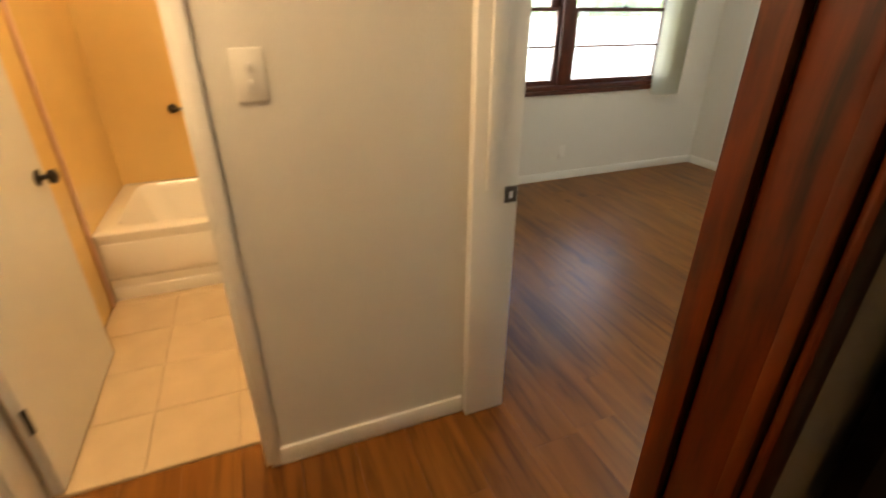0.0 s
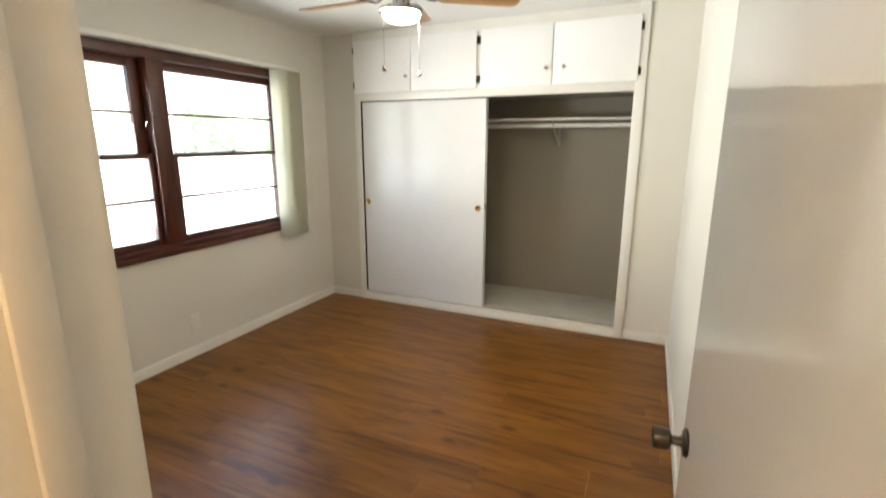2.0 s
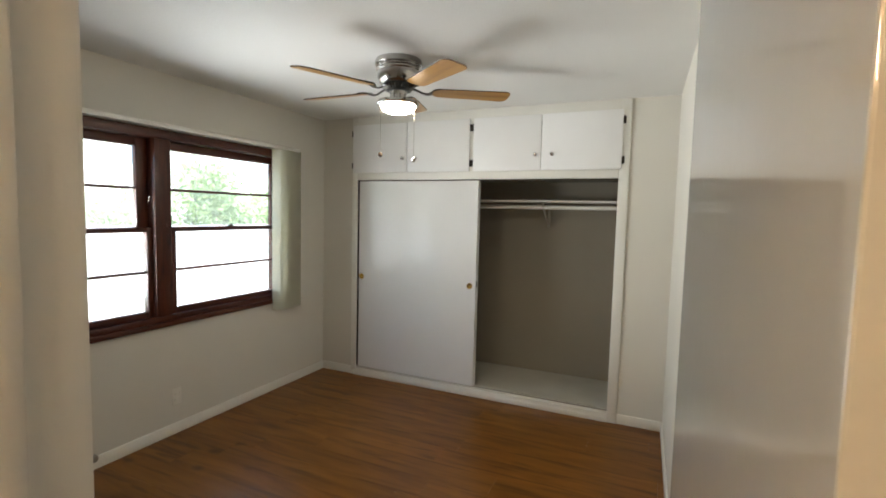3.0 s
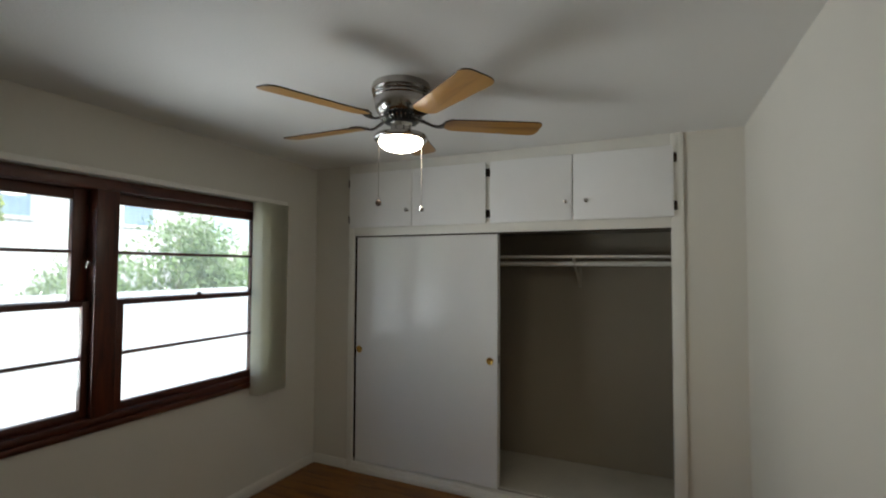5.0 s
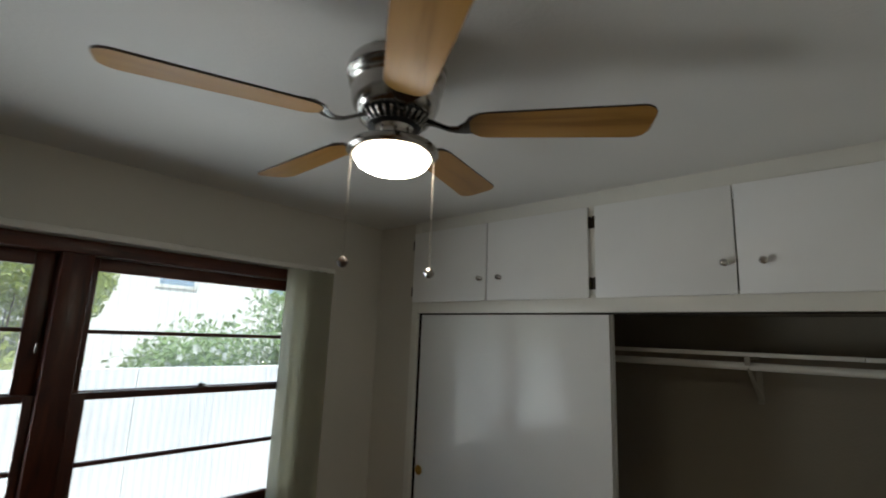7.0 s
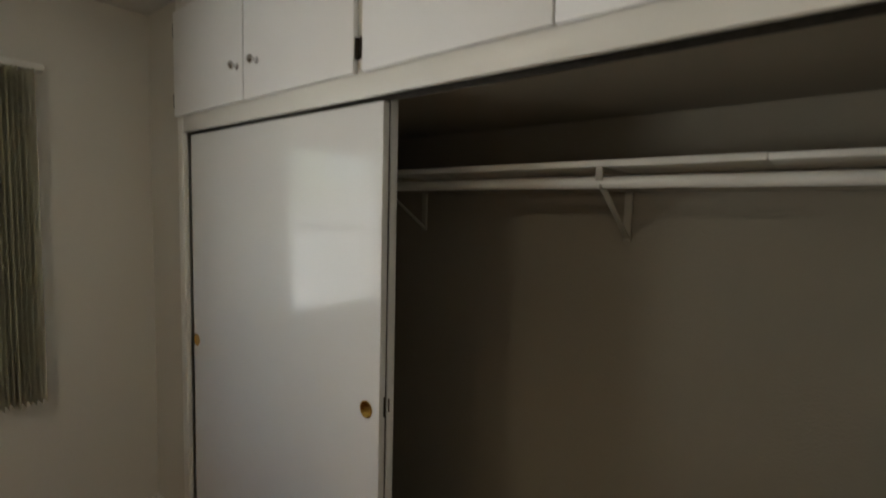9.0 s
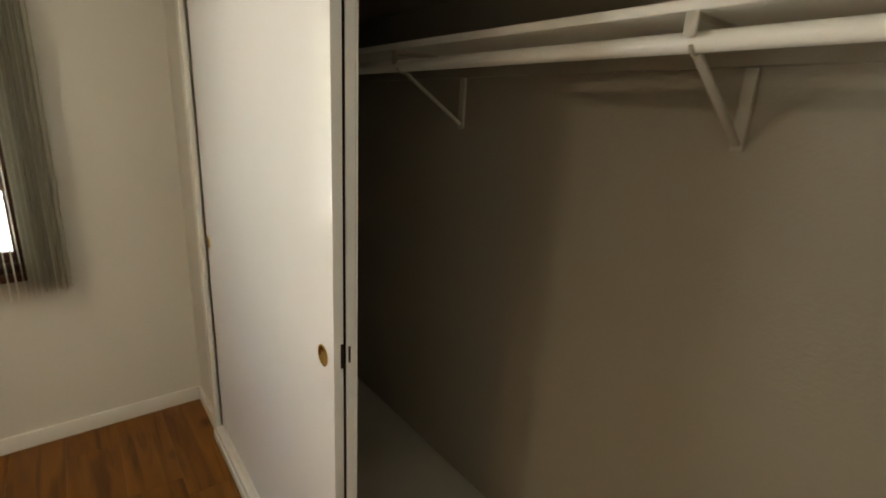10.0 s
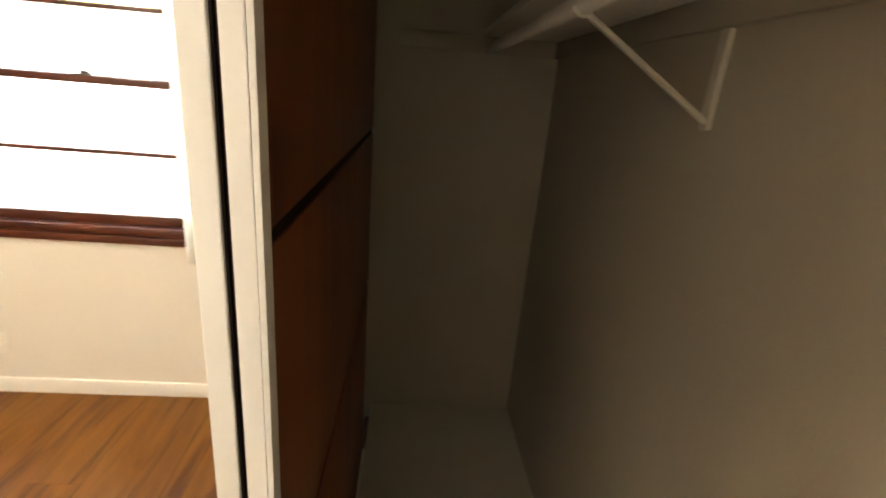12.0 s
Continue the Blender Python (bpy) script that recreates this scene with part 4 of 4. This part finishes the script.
vs = [bm.verts.new(v) for v in ((-3.4, -6.4, 5.2), (0.4, -6.4, 5.2), (0.4, 6.4, 5.2), (-3.4, 6.4, 5.2), (-1.5, -6.4, 6.6), (-1.5, 6.4, 6.6))]
for f in ((0, 1, 4), (3, 5, 2), (1, 2, 5, 4), (0, 4, 5, 3), (0, 3, 2, 1)):
    bm.faces.new([vs[i] for i in f])
part("roof", bm, ROOF, house)
for y in (-3, 0.5, 3.5):
    w = part("window", bx(0.0, 0.05, y - 0.5, y + 0.5, 3.0, 4.2, bevel=0.01), TRIM, house)
    part("pane", bx(0.05, 0.056, y - 0.42, y + 0.42, 3.08, 4.12), HOUSEGLASS, w)

# ---- floor pieces ----
PW, PL = 0.19, 1.22


def planks(parent, x0, x1, y0, y1, seed):
    rng = random.Random(seed)
    shared = {}
    y = y1
    row = 0
    while y > y0 + 0.01:
        w = min(PW, y - y0)
        x = x0 - rng.uniform(0.05, PL - 0.1)
        while x < x1:
            a, b = max(x, x0), min(x + PL, x1)
            if b - a > 0.015:
                key = (round(b - a, 3), round(w, 3))
                if key not in shared:
                    bm = bx(-(b - a) / 2 + 0.0004, (b - a) / 2 - 0.0004, -w / 2 + 0.0002, w / 2 - 0.0002, -0.0115, 0, bevel=0.0005, segments=1)
                    me = bpy.data.meshes.new("plank")
                    bm.to_mesh(me)
                    bm.free()
                    me.materials.append(FLOORWOOD)
                    shared[key] = me
                p = new("plank", shared[key])
                p.location = ((a + b) / 2, y - w / 2, 0)
                p.parent = parent
            x += PL
        y -= w


planks(floor, 0.0, 3.13, -3.45, 0.0, 11)
planks(floor, 2.197, 3.28, -5.75, -3.4501, 12)
planks(floor, 3.2801, 5.2, -5.75, -2.62, 13)
tile_me = bpy.data.meshes.new("tile")
bm = bx(-0.1495, 0.1495, -0.1495, 0.1495, -0.006, 0.0015, bevel=0.002, segments=1)
bm.to_mesh(tile_me)
bm.free()
tile_me.materials.append(TILE)
for i in range(5):
    for j in range(5):
        p = new("tile", tile_me)
        p.location = (2.04 - 0.303 * i, -4.86 + 0.303 * j, 0)
        p.parent = bath_floor
